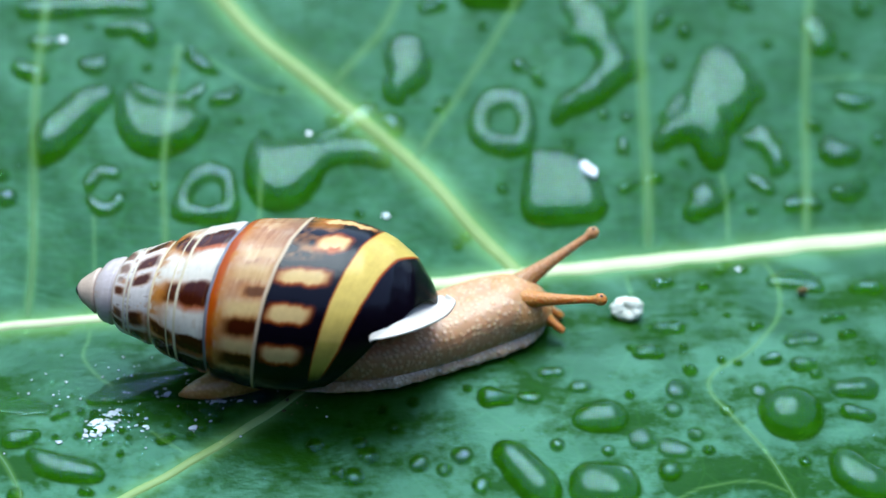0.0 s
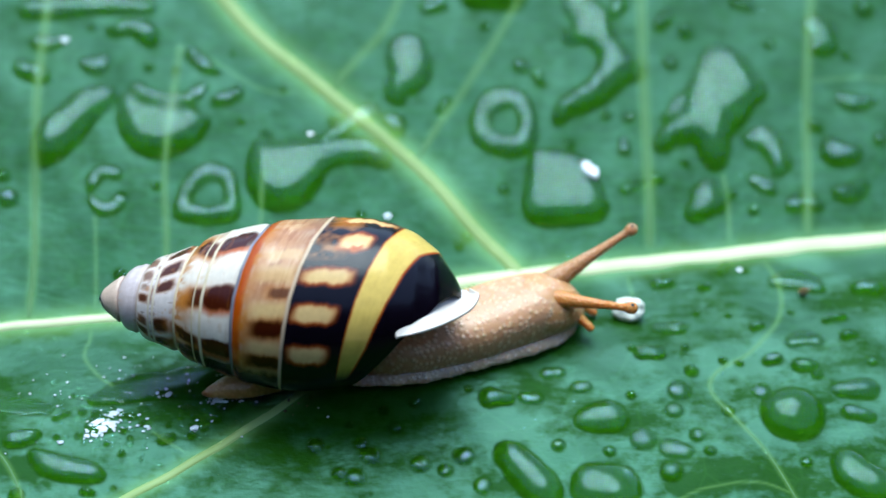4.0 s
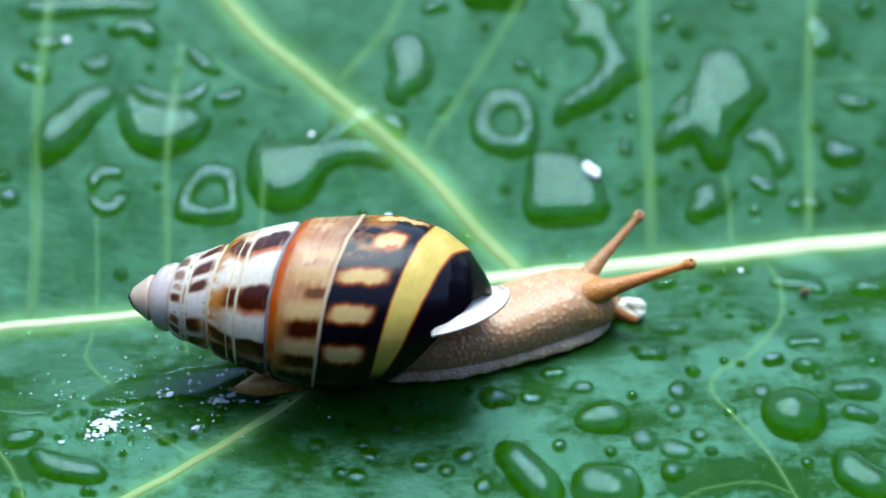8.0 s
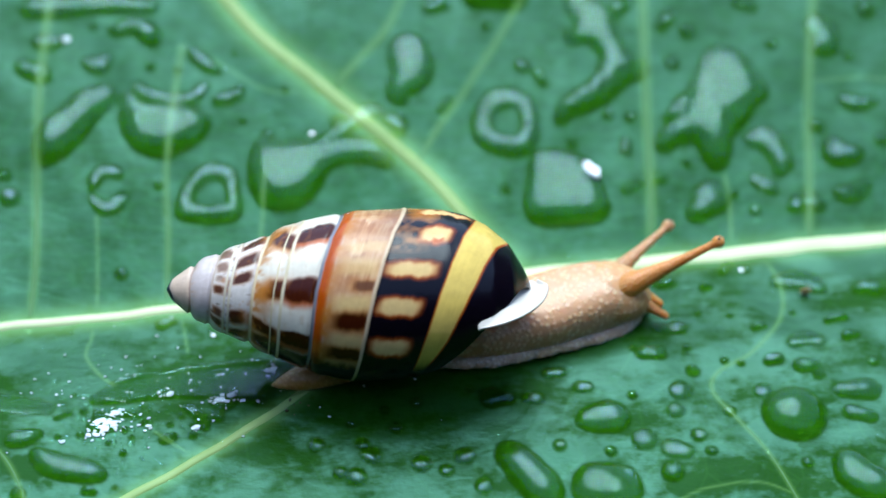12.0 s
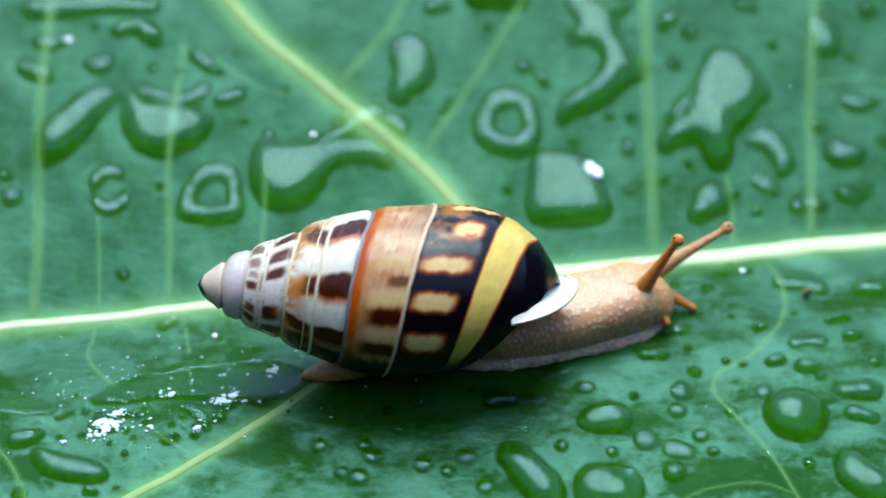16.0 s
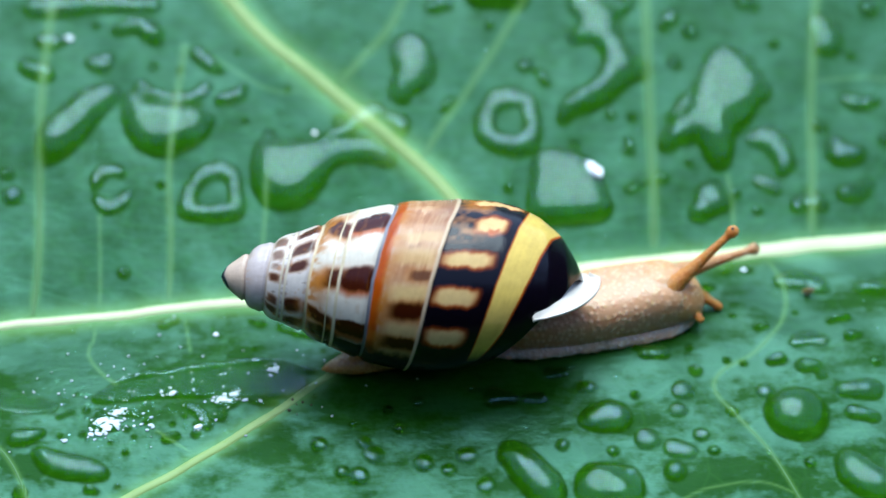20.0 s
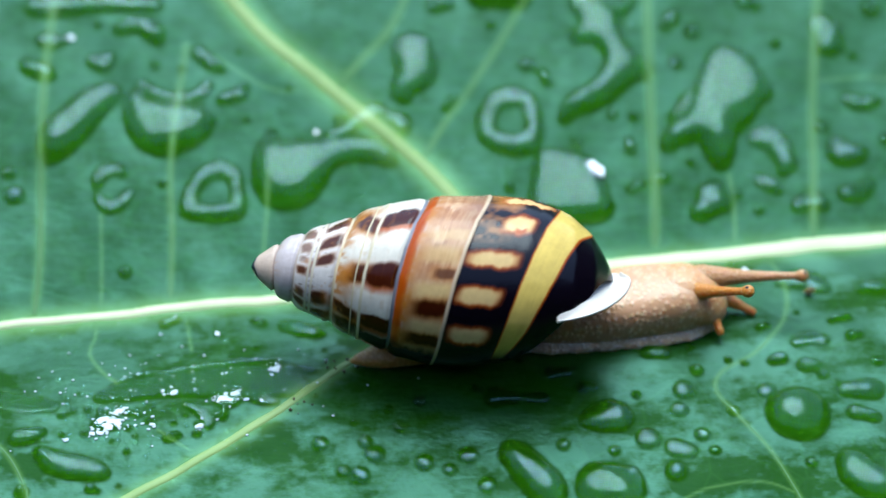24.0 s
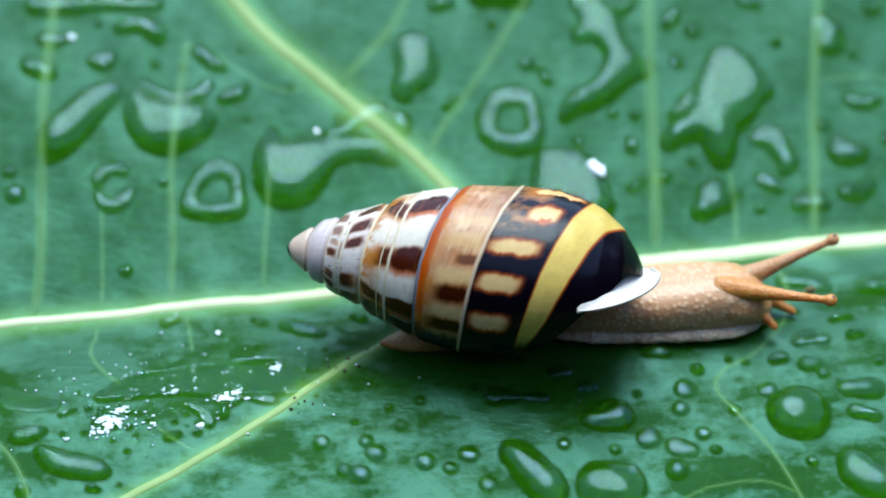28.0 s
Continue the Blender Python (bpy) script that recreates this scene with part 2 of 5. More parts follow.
def build_leaf():
    leaf = tagged(new("leaf"), "large wet green leaf with pale veins, covered in water drops", "leaf", kind="structure")
    nx, ny = 620, 430
    gx, gv = np.meshgrid(np.linspace(-84, 84, nx), np.linspace(-1, 1, ny), indexing="ij")
    wide = 56 * np.sqrt(np.clip(1 - (gx / 86) ** 4, 0.02, 1)) * (1 + 0.03 * np.sin(gx * 0.16))
    gy = rib_y(gx) + gv * wide
    gz = leaf_z(gx, gy)
    x, y, z = gx.ravel(), gy.ravel(), gz.ravel()
    pale = np.zeros(len(x))
    for _, w, pts in VEINS:
        c = spline(pts, 8 * len(pts))
        d2 = np.full(len(x), 1e9)
        for a, b in zip(c[:-1], c[1:]):
            e = b - a
            t = np.clip(((x - a[0]) * e[0] + (y - a[1]) * e[1]) / max(e @ e, 1e-9), 0, 1)
            d2 = np.minimum(d2, (x - a[0] - t * e[0]) ** 2 + (y - a[1] - t * e[1]) ** 2)
        pale = np.maximum(pale, min(1, 0.24 + 0.3 * w) * np.exp(-d2 / (0.85 * w if w > 1.2 else 0.5 * w) ** 2))
    me = mesh_of("blade", np.stack([x, y, z], -1) * MM, grid_faces(nx, ny, flip=True), LEAF)
    me.attributes.new("vein", "FLOAT", "POINT").data.foreach_set("value", pale.astype(np.float32))
    me.attributes.new("wet", "FLOAT", "POINT").data.foreach_set("value", wet_mask(x, y).astype(np.float32))
    me.attributes.new("front", "FLOAT", "POINT").data.foreach_set("value", np.clip(0.2 - (y - rib_y(x)) / 2.5, 0, 1).astype(np.float32))
    blade = part("blade", me, leaf)
    thick = blade.modifiers.new("thickness", "SOLIDIFY")
    thick.thickness, thick.offset = 0.35 * MM, -1
    for name, w, pts in VEINS:
        n = 12 * len(pts)
        c = spline(pts, n)
        tan = np.gradient(c, axis=0)
        side = np.stack([-tan[:, 1], tan[:, 0]], -1) / np.linalg.norm(tan, axis=1)[:, None]
        taper = 0.93 + 0.0062 * c[:, 0] if name == "midrib" else np.linspace(1.0, 0.9, n)
        vs = []
        for i in range(n):
            for a in np.linspace(-1, 1, 9):
                q = c[i] + side[i] * a * w * (0.46 if name == "midrib" else 0.40 if w > 1.2 else 0.22) * taper[i]
                vs.append((q[0], q[1], leaf_z(q[0], q[1]) - 0.05 + (0.3 if name == "midrib" else w * 0.14) * math.sqrt(max(0, 1 - a * a))))
        part(name, mesh_of(name, np.array(vs) * MM, grid_faces(n, 9), VEIN if name == "midrib" else SIDE_VEIN if w > 1.2 else THIN_VEIN), leaf, "pale green raised vein")


# dark soil far below closes the place underneath
r = 60.0
ground = new("ground", mesh_of("ground", [(-r, -r, -0.6), (r, -r, -0.6), (r, r, -0.6), (-r, r, -0.6)], [(0, 1, 2, 3)], SOIL, False))
tagged(ground, "dark bare soil far below the leaf", "ground", kind="structure")


def build_low_sky_block():
    """An unseen ring in dark foliage green, added all round to block low sky and shape the light."""
    nu, nv = 30, 160
    vs = []
    for i in range(nu):
        f = i / (nu - 1)
        for j in range(nv):
            a = 2 * math.pi * j / nv
            rise = radians(27 - 20 * math.sin(a) - 2 * math.cos(a) + 3 * math.sin(5 * a) + 2.5 * math.sin(11 * a + 1))
            r = 4.0 - 2.2 * f ** 1.6 + 0.35 * noise.noise((4 * math.cos(a), 4 * math.sin(a), 5 * f))
            vs.append((r * math.cos(a), r * math.sin(a), -0.6 + (0.6 + 1.8 * math.tan(rise)) * f))
    ob = new("backdrop", mesh_of("backdrop", vs, grid_faces(nu, nv, True), LOW_SKY_BLOCK))
    tagged(ob, "unseen dark green ring added round the leaf to block low sky", "hedge", kind="structure")


build_low_sky_block()


# places of small scraps, some of them solid white for glints on beads: x, y, size
SPECKS_AND_GLINTS = [(-43.0, 23.4, 0.46), (-5.8, 2.8, 0.44), (-24.2, -12.9, 0.30), (-14.6, 12.5, 0.26), (32.7, -3.3, 0.31)]
HUSK_AT = (39.3, -7.0)


# ---- water: height, then chains of (x, y, radius) ----
DROPS = []


def drop(h, *chains, lean=None):
    """A body of water h high at its thickest; lean: how fast it thickens towards -y, by default as the slope of its wing asks."""
    if lean is None:
        lean = 0.16 if chains[0][0][1] > rib_y(chains[0][0][0]) else 0.02
    h = min(1.2 * h, 1.9) if 0 < lean < 0.1 else h
    DROPS.append((h, [spline(ch, 4 * len(ch)) if len(ch) > 2 else ch for ch in chains], lean))


drop(1.50, [(-43.8, 9.0, 1.60), (-43.0, 10.9, 2.25), (-41.3, 13.1, 2.13), (-39.6, 15.5, 1.82), (-37.7, 16.7, 1.17)])
drop(1.50, [(-35.3, 16.1, 1.17), (-34.3, 13.5, 1.80), (-32.7, 11.5, 2.18), (-30.5, 11.0, 1.92), (-28.3, 12.0, 1.54), (-26.7, 13.5, 0.90)], [(-33.1, 14.2, 1.68), (-30.6, 13.6, 1.93), (-28.1, 14.2, 1.16)])
drop(0.50, [(-34.7, 17.8, 0.52), (-33.1, 16.7, 0.65), (-30.8, 15.9, 0.71), (-28.4, 16.4, 0.71), (-26.8, 17.7, 0.58)])
drop(1.70, [(-19.7, 11.1, 1.15), (-19.6, 8.2, 1.90), (-18.8, 5.4, 2.14), (-16.7, 5.1, 2.13), (-15.1, 7.1, 2.02), (-14.0, 9.4, 1.90), (-11.5, 10.4, 1.65), (-8.3, 10.5, 1.46), (-6.1, 9.4, 0.89)], [(-17.8, 10.3, 1.40), (-15.6, 10.4, 1.53)], [(-18.1, 8.7, 1.65), (-16.2, 8.1, 1.64)])
drop(0.50, [(-14.0, 11.3, 0.57), (-11.5, 12.7, 0.70), (-9.0, 14.6, 0.90), (-7.6, 15.5, 0.90)])
drop(0.50, [(-12.2, 14.1, 0.58), (-10.6, 15.2, 0.51)])
drop(0.70, [(-47.4, 27.2, 1.34), (-43.2, 27.7, 1.34), (-38.0, 28.0, 1.20), (-33.5, 27.9, 0.93)])
drop(0.90, [(-37.5, 24.5, 0.99), (-35.3, 25.2, 0.86), (-33.7, 24.4, 1.12), (-33.2, 23.4, 0.59)])
drop(0.60, [(-46.4, 23.2, 0.60), (-45.0, 22.7, 0.66), (-43.5, 23.2, 0.53)])
drop(0.90, [(-47.8, 19.8, 0.86), (-46.3, 19.0, 1.05), (-44.8, 18.4, 0.72)])
drop(0.70, [(-38.6, 4.8, 0.51), (-38.2, 6.4, 0.64), (-36.8, 7.1, 0.57), (-35.7, 6.4, 0.44)])
drop(0.50, [(-38.4, 3.7, 0.38), (-37.3, 2.4, 0.57), (-35.8, 2.7, 0.57), (-35.0, 4.2, 0.50)])
drop(0.90, [(-28.4, 2.5, 0.88), (-28.1, 4.8, 0.76), (-27.1, 6.5, 0.76), (-25.4, 7.6, 0.95), (-23.6, 6.9, 0.82), (-23.1, 4.8, 0.69), (-23.1, 2.5, 0.94), (-25.6, 2.3, 1.00), (-28.4, 2.5, 0.88)])
drop(0.70, [(-28.4, 22.2, 0.85), (-27.0, 20.8, 0.72), (-25.6, 19.9, 0.52)])
drop(0.60, [(-25.3, 16.0, 0.71), (-23.8, 16.6, 0.71), (-22.8, 17.7, 0.58)])
drop(0.50, [(-40.7, 20.6, 0.46), (-39.2, 20.1, 0.85), (-38.4, 21.0, 0.46)])
drop(0.40, [(-33.1, 20.2, 0.65)])
drop(0.40, [(-31.4, 5.5, 0.63)])
drop(0.40, [(-19.5, 12.3, 0.70)])
drop(0.40, [(-14.6, 12.5, 0.45)])
drop(0.40, [(-30.1, 19.9, 0.52)])
drop(0.40, [(-22.4, 13.7, 0.51)])
drop(0.40, [(-40.1, 25.0, 0.53)])
drop(0.40, [(-23.8, 22.4, 0.39)])
drop(0.40, [(-17.8, 18.0, 0.39)])
drop(0.40, [(-14.1, 18.1, 0.39)])
drop(0.50, [(-47.5, 3.7, 1.27)])
drop(0.40, [(-48.4, 6.3, 0.90)])
drop(0.40, [(-34.7, -4.9, 0.80)])
drop(1.00, [(-3.9, 23.9, 1.97), (-3.7, 22.2, 2.22), (-2.8, 21.3, 1.69), (-4.2, 19.6, 1.56), (-5.0, 17.9, 1.10), (-4.7, 16.9, 0.58)], [(-2.2, 19.9, 1.10), (-3.2, 18.3, 0.71)])
drop(0.60, [(-0.1, 16.1, 0.58), (0.9, 17.3, 0.58)])
drop(0.60, [(-6.3, 14.4, 0.64), (-4.8, 14.3, 0.77), (-4.8, 12.9, 0.57)])
drop(1.50, [(4.6, 31.2, 2.40), (7.9, 31.4, 2.41)])
drop(0.60, [(-1.3, 29.1, 1.06), (0.3, 29.5, 0.86)])
drop(0.80, [(4.4, 14.9, 1.03), (5.0, 12.8, 1.15), (6.9, 11.7, 1.08), (9.1, 11.6, 1.15), (10.0, 13.4, 0.90), (9.9, 15.3, 0.84), (9.3, 17.2, 1.03), (7.5, 17.9, 1.23), (5.6, 16.9, 1.10), (4.4, 14.9, 1.03)])
drop(1.30, [(15.8, 30.4, 1.47), (17.6, 28.7, 2.06), (18.5, 26.4, 1.85), (19.7, 23.9, 1.52), (20.4, 21.9, 1.90), (18.2, 19.2, 1.69), (16.1, 17.7, 1.43), (14.5, 16.6, 1.16), (13.4, 15.0, 0.71)], [(20.2, 21.9, 1.71), (21.9, 21.8, 1.31), (23.1, 21.8, 0.79)], [(17.6, 27.4, 1.33), (15.7, 25.6, 0.66), (14.8, 26.1, 0.53)])
drop(1.50, [(11.2, 10.0, 1.08), (11.0, 7.0, 1.33), (10.9, 4.1, 1.57), (13.7, 4.1, 1.70), (16.7, 4.1, 1.57), (18.0, 4.7, 0.82)], [(11.2, 10.0, 1.08), (12.9, 10.5, 0.96), (15.0, 10.0, 1.02), (16.1, 7.9, 1.33), (17.2, 5.9, 1.14)], [(12.9, 9.1, 1.27), (12.9, 7.4, 1.65), (14.7, 6.1, 1.77)])
drop(1.50, [(32.6, 23.3, 2.39), (32.9, 20.5, 3.69), (31.5, 17.4, 3.66), (30.6, 15.0, 2.60), (31.0, 12.2, 1.74), (31.0, 10.5, 1.22)], [(30.7, 15.5, 2.08), (28.2, 14.6, 1.75), (26.2, 13.6, 1.23), (25.0, 12.1, 0.77)], [(33.7, 19.8, 2.63), (36.0, 19.7, 1.78)])
drop(0.90, [(27.9, 18.4, 0.91), (27.1, 16.6, 0.78), (25.8, 15.8, 0.58)])
drop(0.80, [(35.2, 13.4, 0.91), (37.2, 13.9, 1.30), (38.0, 12.2, 1.23), (38.7, 10.7, 0.91), (37.9, 9.5, 0.52)])
drop(0.50, [(35.2, 8.6, 0.58), (36.4, 7.9, 0.71), (37.3, 7.0, 0.45)])
drop(1.00, [(30.4, 6.7, 1.40), (29.4, 5.1, 1.33), (28.0, 4.0, 0.82)], [(31.1, 5.3, 0.83), (30.4, 6.7, 1.40), (28.9, 6.6, 0.76)])
drop(0.60, [(39.3, 5.1, 0.77), (41.0, 6.2, 0.90), (42.2, 5.4, 0.77)])
drop(1.00, [(44.6, 13.6, 0.85), (44.6, 11.9, 1.24), (46.3, 11.8, 0.98), (47.3, 12.3, 0.59)])
drop(0.80, [(44.9, 7.0, 0.97), (46.6, 7.5, 0.97), (47.8, 8.6, 0.58)])
drop(0.60, [(46.4, 18.9, 0.86), (48.0, 18.5, 0.86), (49.7, 19.0, 0.47)])
drop(0.80, [(44.0, 28.6, 1.29), (44.8, 27.2, 1.55), (45.1, 25.7, 0.94), (43.3, 25.2, 0.54)])
drop(0.50, [(42.5, 15.6, 0.72), (43.3, 15.2, 0.59)])
drop(0.60, [(35.0, 31.3, 1.01), (36.4, 30.6, 0.74)])
drop(0.70, [(50.0, 30.9, 1.16)])
drop(0.70, [(26.5, 28.9, 1.07), (25.6, 27.6, 0.73)])
drop(0.70, [(20.4, 29.3, 1.07), (21.3, 30.5, 1.07)])
drop(0.60, [(23.4, 7.9, 0.57), (24.5, 8.3, 0.77)])
drop(0.50, [(20.7, 6.6, 0.63), (22.1, 7.6, 0.64)])
drop(0.50, [(20.9, 11.9, 0.83), (20.9, 13.1, 0.58)])
drop(0.60, [(11.0, 21.1, 0.72), (11.7, 19.6, 0.59)])
drop(0.45, [(28.6, 27.2, 1.00)])
drop(0.45, [(9.4, 22.0, 1.05)])
drop(0.45, [(35.0, 4.7, 0.70)])
drop(0.45, [(7.2, 6.5, 0.69)])
drop(0.45, [(29.6, 20.8, 0.66)])
drop(0.45, [(38.4, 25.6, 0.67)])
drop(0.45, [(19.0, 16.2, 0.71)])
drop(0.45, [(21.5, 15.9, 0.71)])
drop(0.45, [(50.1, 13.8, 0.86)])
drop(0.45, [(26.7, 23.0, 0.99)])
drop(0.45, [(27.6, 10.2, 0.58)])
drop(0.45, [(5.2, 26.8, 0.59)])
drop(0.45, [(14.7, 12.1, 0.64)])
drop(0.45, [(47.3, 24.8, 0.61)])
drop(0.45, [(32.8, 6.8, 0.64)])
drop(0.45, [(3.0, 0.4, 0.62)])
drop(0.45, [(-8.8, 3.0, 0.56)])
drop(0.45, [(2.1, -0.6, 0.62)])
drop(1.35, [(36.1, -23.7, 3.41)])
drop(1.00, [(41.0, -29.1, 1.52), (41.9, -30.9, 1.98), (43.8, -32.1, 1.74)])
drop(1.00, [(6.8, -28.7, 1.49), (8.4, -30.7, 1.82), (10.3, -33.2, 2.04)])
drop(0.80, [(15.7, -32.5, 2.84), (17.4, -32.4, 2.84)])
drop(0.70, [(14.9, -24.7, 1.28), (17.0, -24.2, 1.74), (18.3, -24.7, 0.87)])
drop(0.24, [(36.8, -14.9, 0.54), (38.1, -14.0, 0.79), (39.8, -14.2, 0.73)])
drop(0.60, [(5.2, -22.0, 1.40), (6.9, -22.2, 0.81)])
drop(0.24, [(8.8, -22.0, 0.82), (9.9, -22.0, 0.82)])
drop(0.24, [(14.2, -20.5, 0.82), (15.1, -20.6, 0.70)])
drop(0.24, [(24.7, -21.0, 1.29)])
drop(0.24, [(33.2, -20.8, 1.07)])
drop(0.50, [(41.5, -20.8, 1.07), (44.1, -20.5, 1.43)])
drop(0.45, [(42.1, -23.4, 1.01), (43.9, -23.9, 0.89)])
drop(0.24, [(20.6, -26.8, 1.39)])
drop(0.24, [(23.4, -27.8, 1.27), (24.8, -28.3, 0.92)])
drop(0.24, [(11.1, -18.6, 0.82), (12.3, -18.5, 0.71)])
drop(0.50, [(21.2, -16.3, 1.07), (22.7, -16.2, 1.07)])
drop(0.50, [(36.7, -5.1, 0.99), (39.3, -4.7, 1.37), (41.0, -6.0, 0.81)])
drop(0.60, [(23.6, -5.3, 0.86), (24.8, -5.2, 0.86)])
drop(0.50, [(28.3, -6.2, 0.62), (29.0, -6.3, 0.49)])
drop(0.50, [(30.5, -3.7, 0.50), (31.3, -2.4, 0.69)])
drop(0.50, [(33.2, -12.5, 0.54), (34.1, -12.2, 0.49)])
drop(0.50, [(41.0, -11.5, 0.55), (42.8, -10.8, 0.61)])
drop(0.70, [(45.2, -6.4, 1.00), (47.0, -6.5, 1.25)])
drop(0.45, [(23.0, -12.3, 0.84), (25.1, -12.4, 1.09)])
drop(0.60, [(42.8, -13.8, 0.79), (43.6, -13.6, 0.61)])
drop(0.50, [(35.1, -16.8, 0.84), (34.2, -17.0, 0.72)])
drop(0.50, [(37.6, -17.8, 1.08), (38.8, -17.8, 0.78)])
drop(0.60, [(26.1, -18.4, 0.83)])
drop(0.24, [(26.1, -26.4, 0.87)])
drop(0.50, [(23.2, -30.6, 1.26)])
drop(0.24, [(24.0, -23.4, 0.99)])
drop(0.26, [(-8.0, -27.8, 0.86)])
drop(0.26, [(-7.1, -29.2, 1.14)])
drop(0.26, [(-8.5, -31.8, 1.13)])
drop(0.26, [(-10.2, -31.3, 0.80)])
drop(0.26, [(0.5, -30.7, 0.85)])
drop(0.26, [(2.3, -28.9, 1.14)])
drop(0.26, [(-2.0, -30.0, 1.14)])
drop(0.30, [(-5.8, -23.7, 0.64)])
drop(0.30, [(-9.2, -25.5, 0.52)])
drop(0.30, [(-2.7, -22.6, 0.70)])
drop(0.26, [(-12.6, -28.0, 0.92)])
drop(0.26, [(4.2, -32.4, 1.02)])
drop(0.26, [(11.9, -27.9, 0.80)])
drop(0.26, [(18.6, -30.8, 0.92)])
drop(0.30, [(29.5, -23.4, 0.76)])
drop(0.30, [(31.2, -17.3, 0.54)])
drop(0.30, [(20.1, -15.6, 0.54)])
drop(0.30, [(25.7, -15.3, 0.48)])
drop(0.30, [(37.5, -10.0, 0.43)])
drop(0.30, [(27.4, -10.2, 0.36)])
drop(0.30, [(33.3, -3.3, 0.50)])
drop(0.30, [(29.5, -17.0, 0.54)])
drop(0.30, [(39.2, -19.0, 0.72)])
drop(0.30, [(45.1, -17.0, 0.72)])
drop(0.30, [(7.6, -17.1, 0.47)])
drop(0.30, [(17.1, -28.3, 0.69)])
drop(0.30, [(-4.6, -26.0, 0.75)])
drop(0.30, [(2.9, -21.1, 0.52)])
drop(0.30, [(27.3, -28.3, 0.64)])
drop(0.30, [(36.9, -29.4, 0.70)])
drop(0.30, [(19.7, -21.6, 0.59)])
drop(0.30, [(30.7, -10.6, 0.43)])
drop(0.80, [(-40.5, -29.5, 0.87), (-38.6, -30.7, 1.39), (-36.1, -31.1, 1.38), (-34.0, -31.8, 0.75)])
drop(0.60, [(-43.3, -27.9, 0.70), (-42.1, -27.7, 0.76), (-40.8, -26.9, 0.53)])
drop(0.70, [(-27.9, -27.7, 0.69), (-27.0, -27.4, 0.52)])
drop(0.60, [(-25.1, -27.2, 0.58)])
drop(0.60, [(-35.2, -33.6, 0.63), (-34.5, -33.8, 0.51)])
drop(0.70, [(-41.9, -34.1, 0.86)])
drop(0.60, [(-17.6, -18.2, 0.77)])
drop(0.50, [(-16.9, -11.6, 0.97), (-14.7, -12.6, 0.84), (-13.1, -13.2, 0.48)])
drop(0.50, [(-19.5, -11.3, 0.67), (-20.5, -11.0, 0.48)])
drop(0.50, [(-15.2, -13.0, 0.48)])
drop(0.50, [(-29.8, -11.5, 0.85), (-28.6, -11.0, 0.55)])
drop(0.50, [(-9.0, -10.9, 0.72), (-9.9, -10.4, 0.48)])
drop(0.50, [(-22.7, -24.8, 0.70), (-22.4, -23.6, 0.47)])
drop(0.50, [(-21.8, -21.2, 0.53), (-20.9, -21.7, 0.53)])
drop(0.50, [(-29.0, -21.7, 0.59), (-28.2, -21.6, 0.47)])
drop(0.40, [(-31.7, -21.2, 0.35)])
drop(0.40, [(-30.1, -25.6, 0.41)])
drop(0.40, [(-25.2, -25.8, 0.41)])
drop(0.40, [(-27.5, -25.9, 0.41)])
drop(0.40, [(-33.6, -28.0, 0.35)])
drop(0.40, [(-38.8, -27.1, 0.41)])
drop(0.40, [(-32.0, -29.3, 0.40)])
drop(0.40, [(-31.3, -27.3, 0.29)])
drop(0.40, [(-37.7, -21.9, 0.30)])
drop(0.40, [(-41.4, -22.5, 0.36)])
drop(0.40, [(-33.5, -23.6, 0.35)])
drop(0.40, [(-12.7, -15.6, 0.36)])
drop(0.40, [(-13.3, -22.2, 0.29)])
drop(0.40, [(-22.5, -16.3, 0.30)])
drop(0.40, [(-19.9, -15.3, 0.30)])
drop(0.40, [(-26.4, -24.9, 0.35)])
drop(0.40, [(-24.0, -26.2, 0.40)])
drop(0.40, [(-32.4, -33.2, 0.34)])
drop(0.35, [(-26.5, -23.3, 0.35), (-25.3, -23.8, 0.47), (-24.4, -25.0, 0.52), (-23.9, -26.0, 0.46)])
drop(0.30, [(-23.4, -22.8, 0.35), (-22.2, -23.2, 0.52), (-21.1, -22.3, 0.47)])
drop(0.30, [(-19.9, -22.7, 0.29), (-18.5, -22.8, 0.35), (-17.2, -23.0, 0.29)])
drop(0.30, [(-34.2, -25.0, 0.82), (-35.2, -26.0, 0.58), (-33.2, -26.0, 0.52)])
drop(0.25, [(-32.5, -24.3, 0.53), (-31.3, -24.6, 0.41)])
drop(0.25, [(-13.5, -18.6, 0.29), (-15.2, -18.5, 0.29), (-16.7, -18.4, 0.35)])
drop(0.30, [(-39.1, -24.8, 0.47), (-38.0, -24.3, 0.41)])
drop(0.30, [(-21.8, -17.2, 0.36), (-20.6, -17.0, 0.30)])
# pools held against the fold: thick towards the midrib
drop(0.30, [(-35.5, -22.6, 0.7), (-32.5, -21.6, 1.3), (-27.0, -20.6, 1.7), (-21.0, -20.2, 2.2), (-16.8, -20.4, 1.9), (-14.8, -21.0, 0.8)], lean=-0.001)
# the raised rim of the pool towards the midrib
drop(0.5, [(-34.6, -20.9, 0.25), (-31.5, -19.4, 0.38), (-27.0, -18.3, 0.45), (-22.5, -17.6, 0.5), (-18.5, -17.4, 0.35), (-15.0, -18.2, 0.25)])
drop(0.40, [(-47.0, -22.2, 1.0), (-43.5, -23.0, 1.1), (-40.2, -23.6, 0.8)], lean=-0.001)


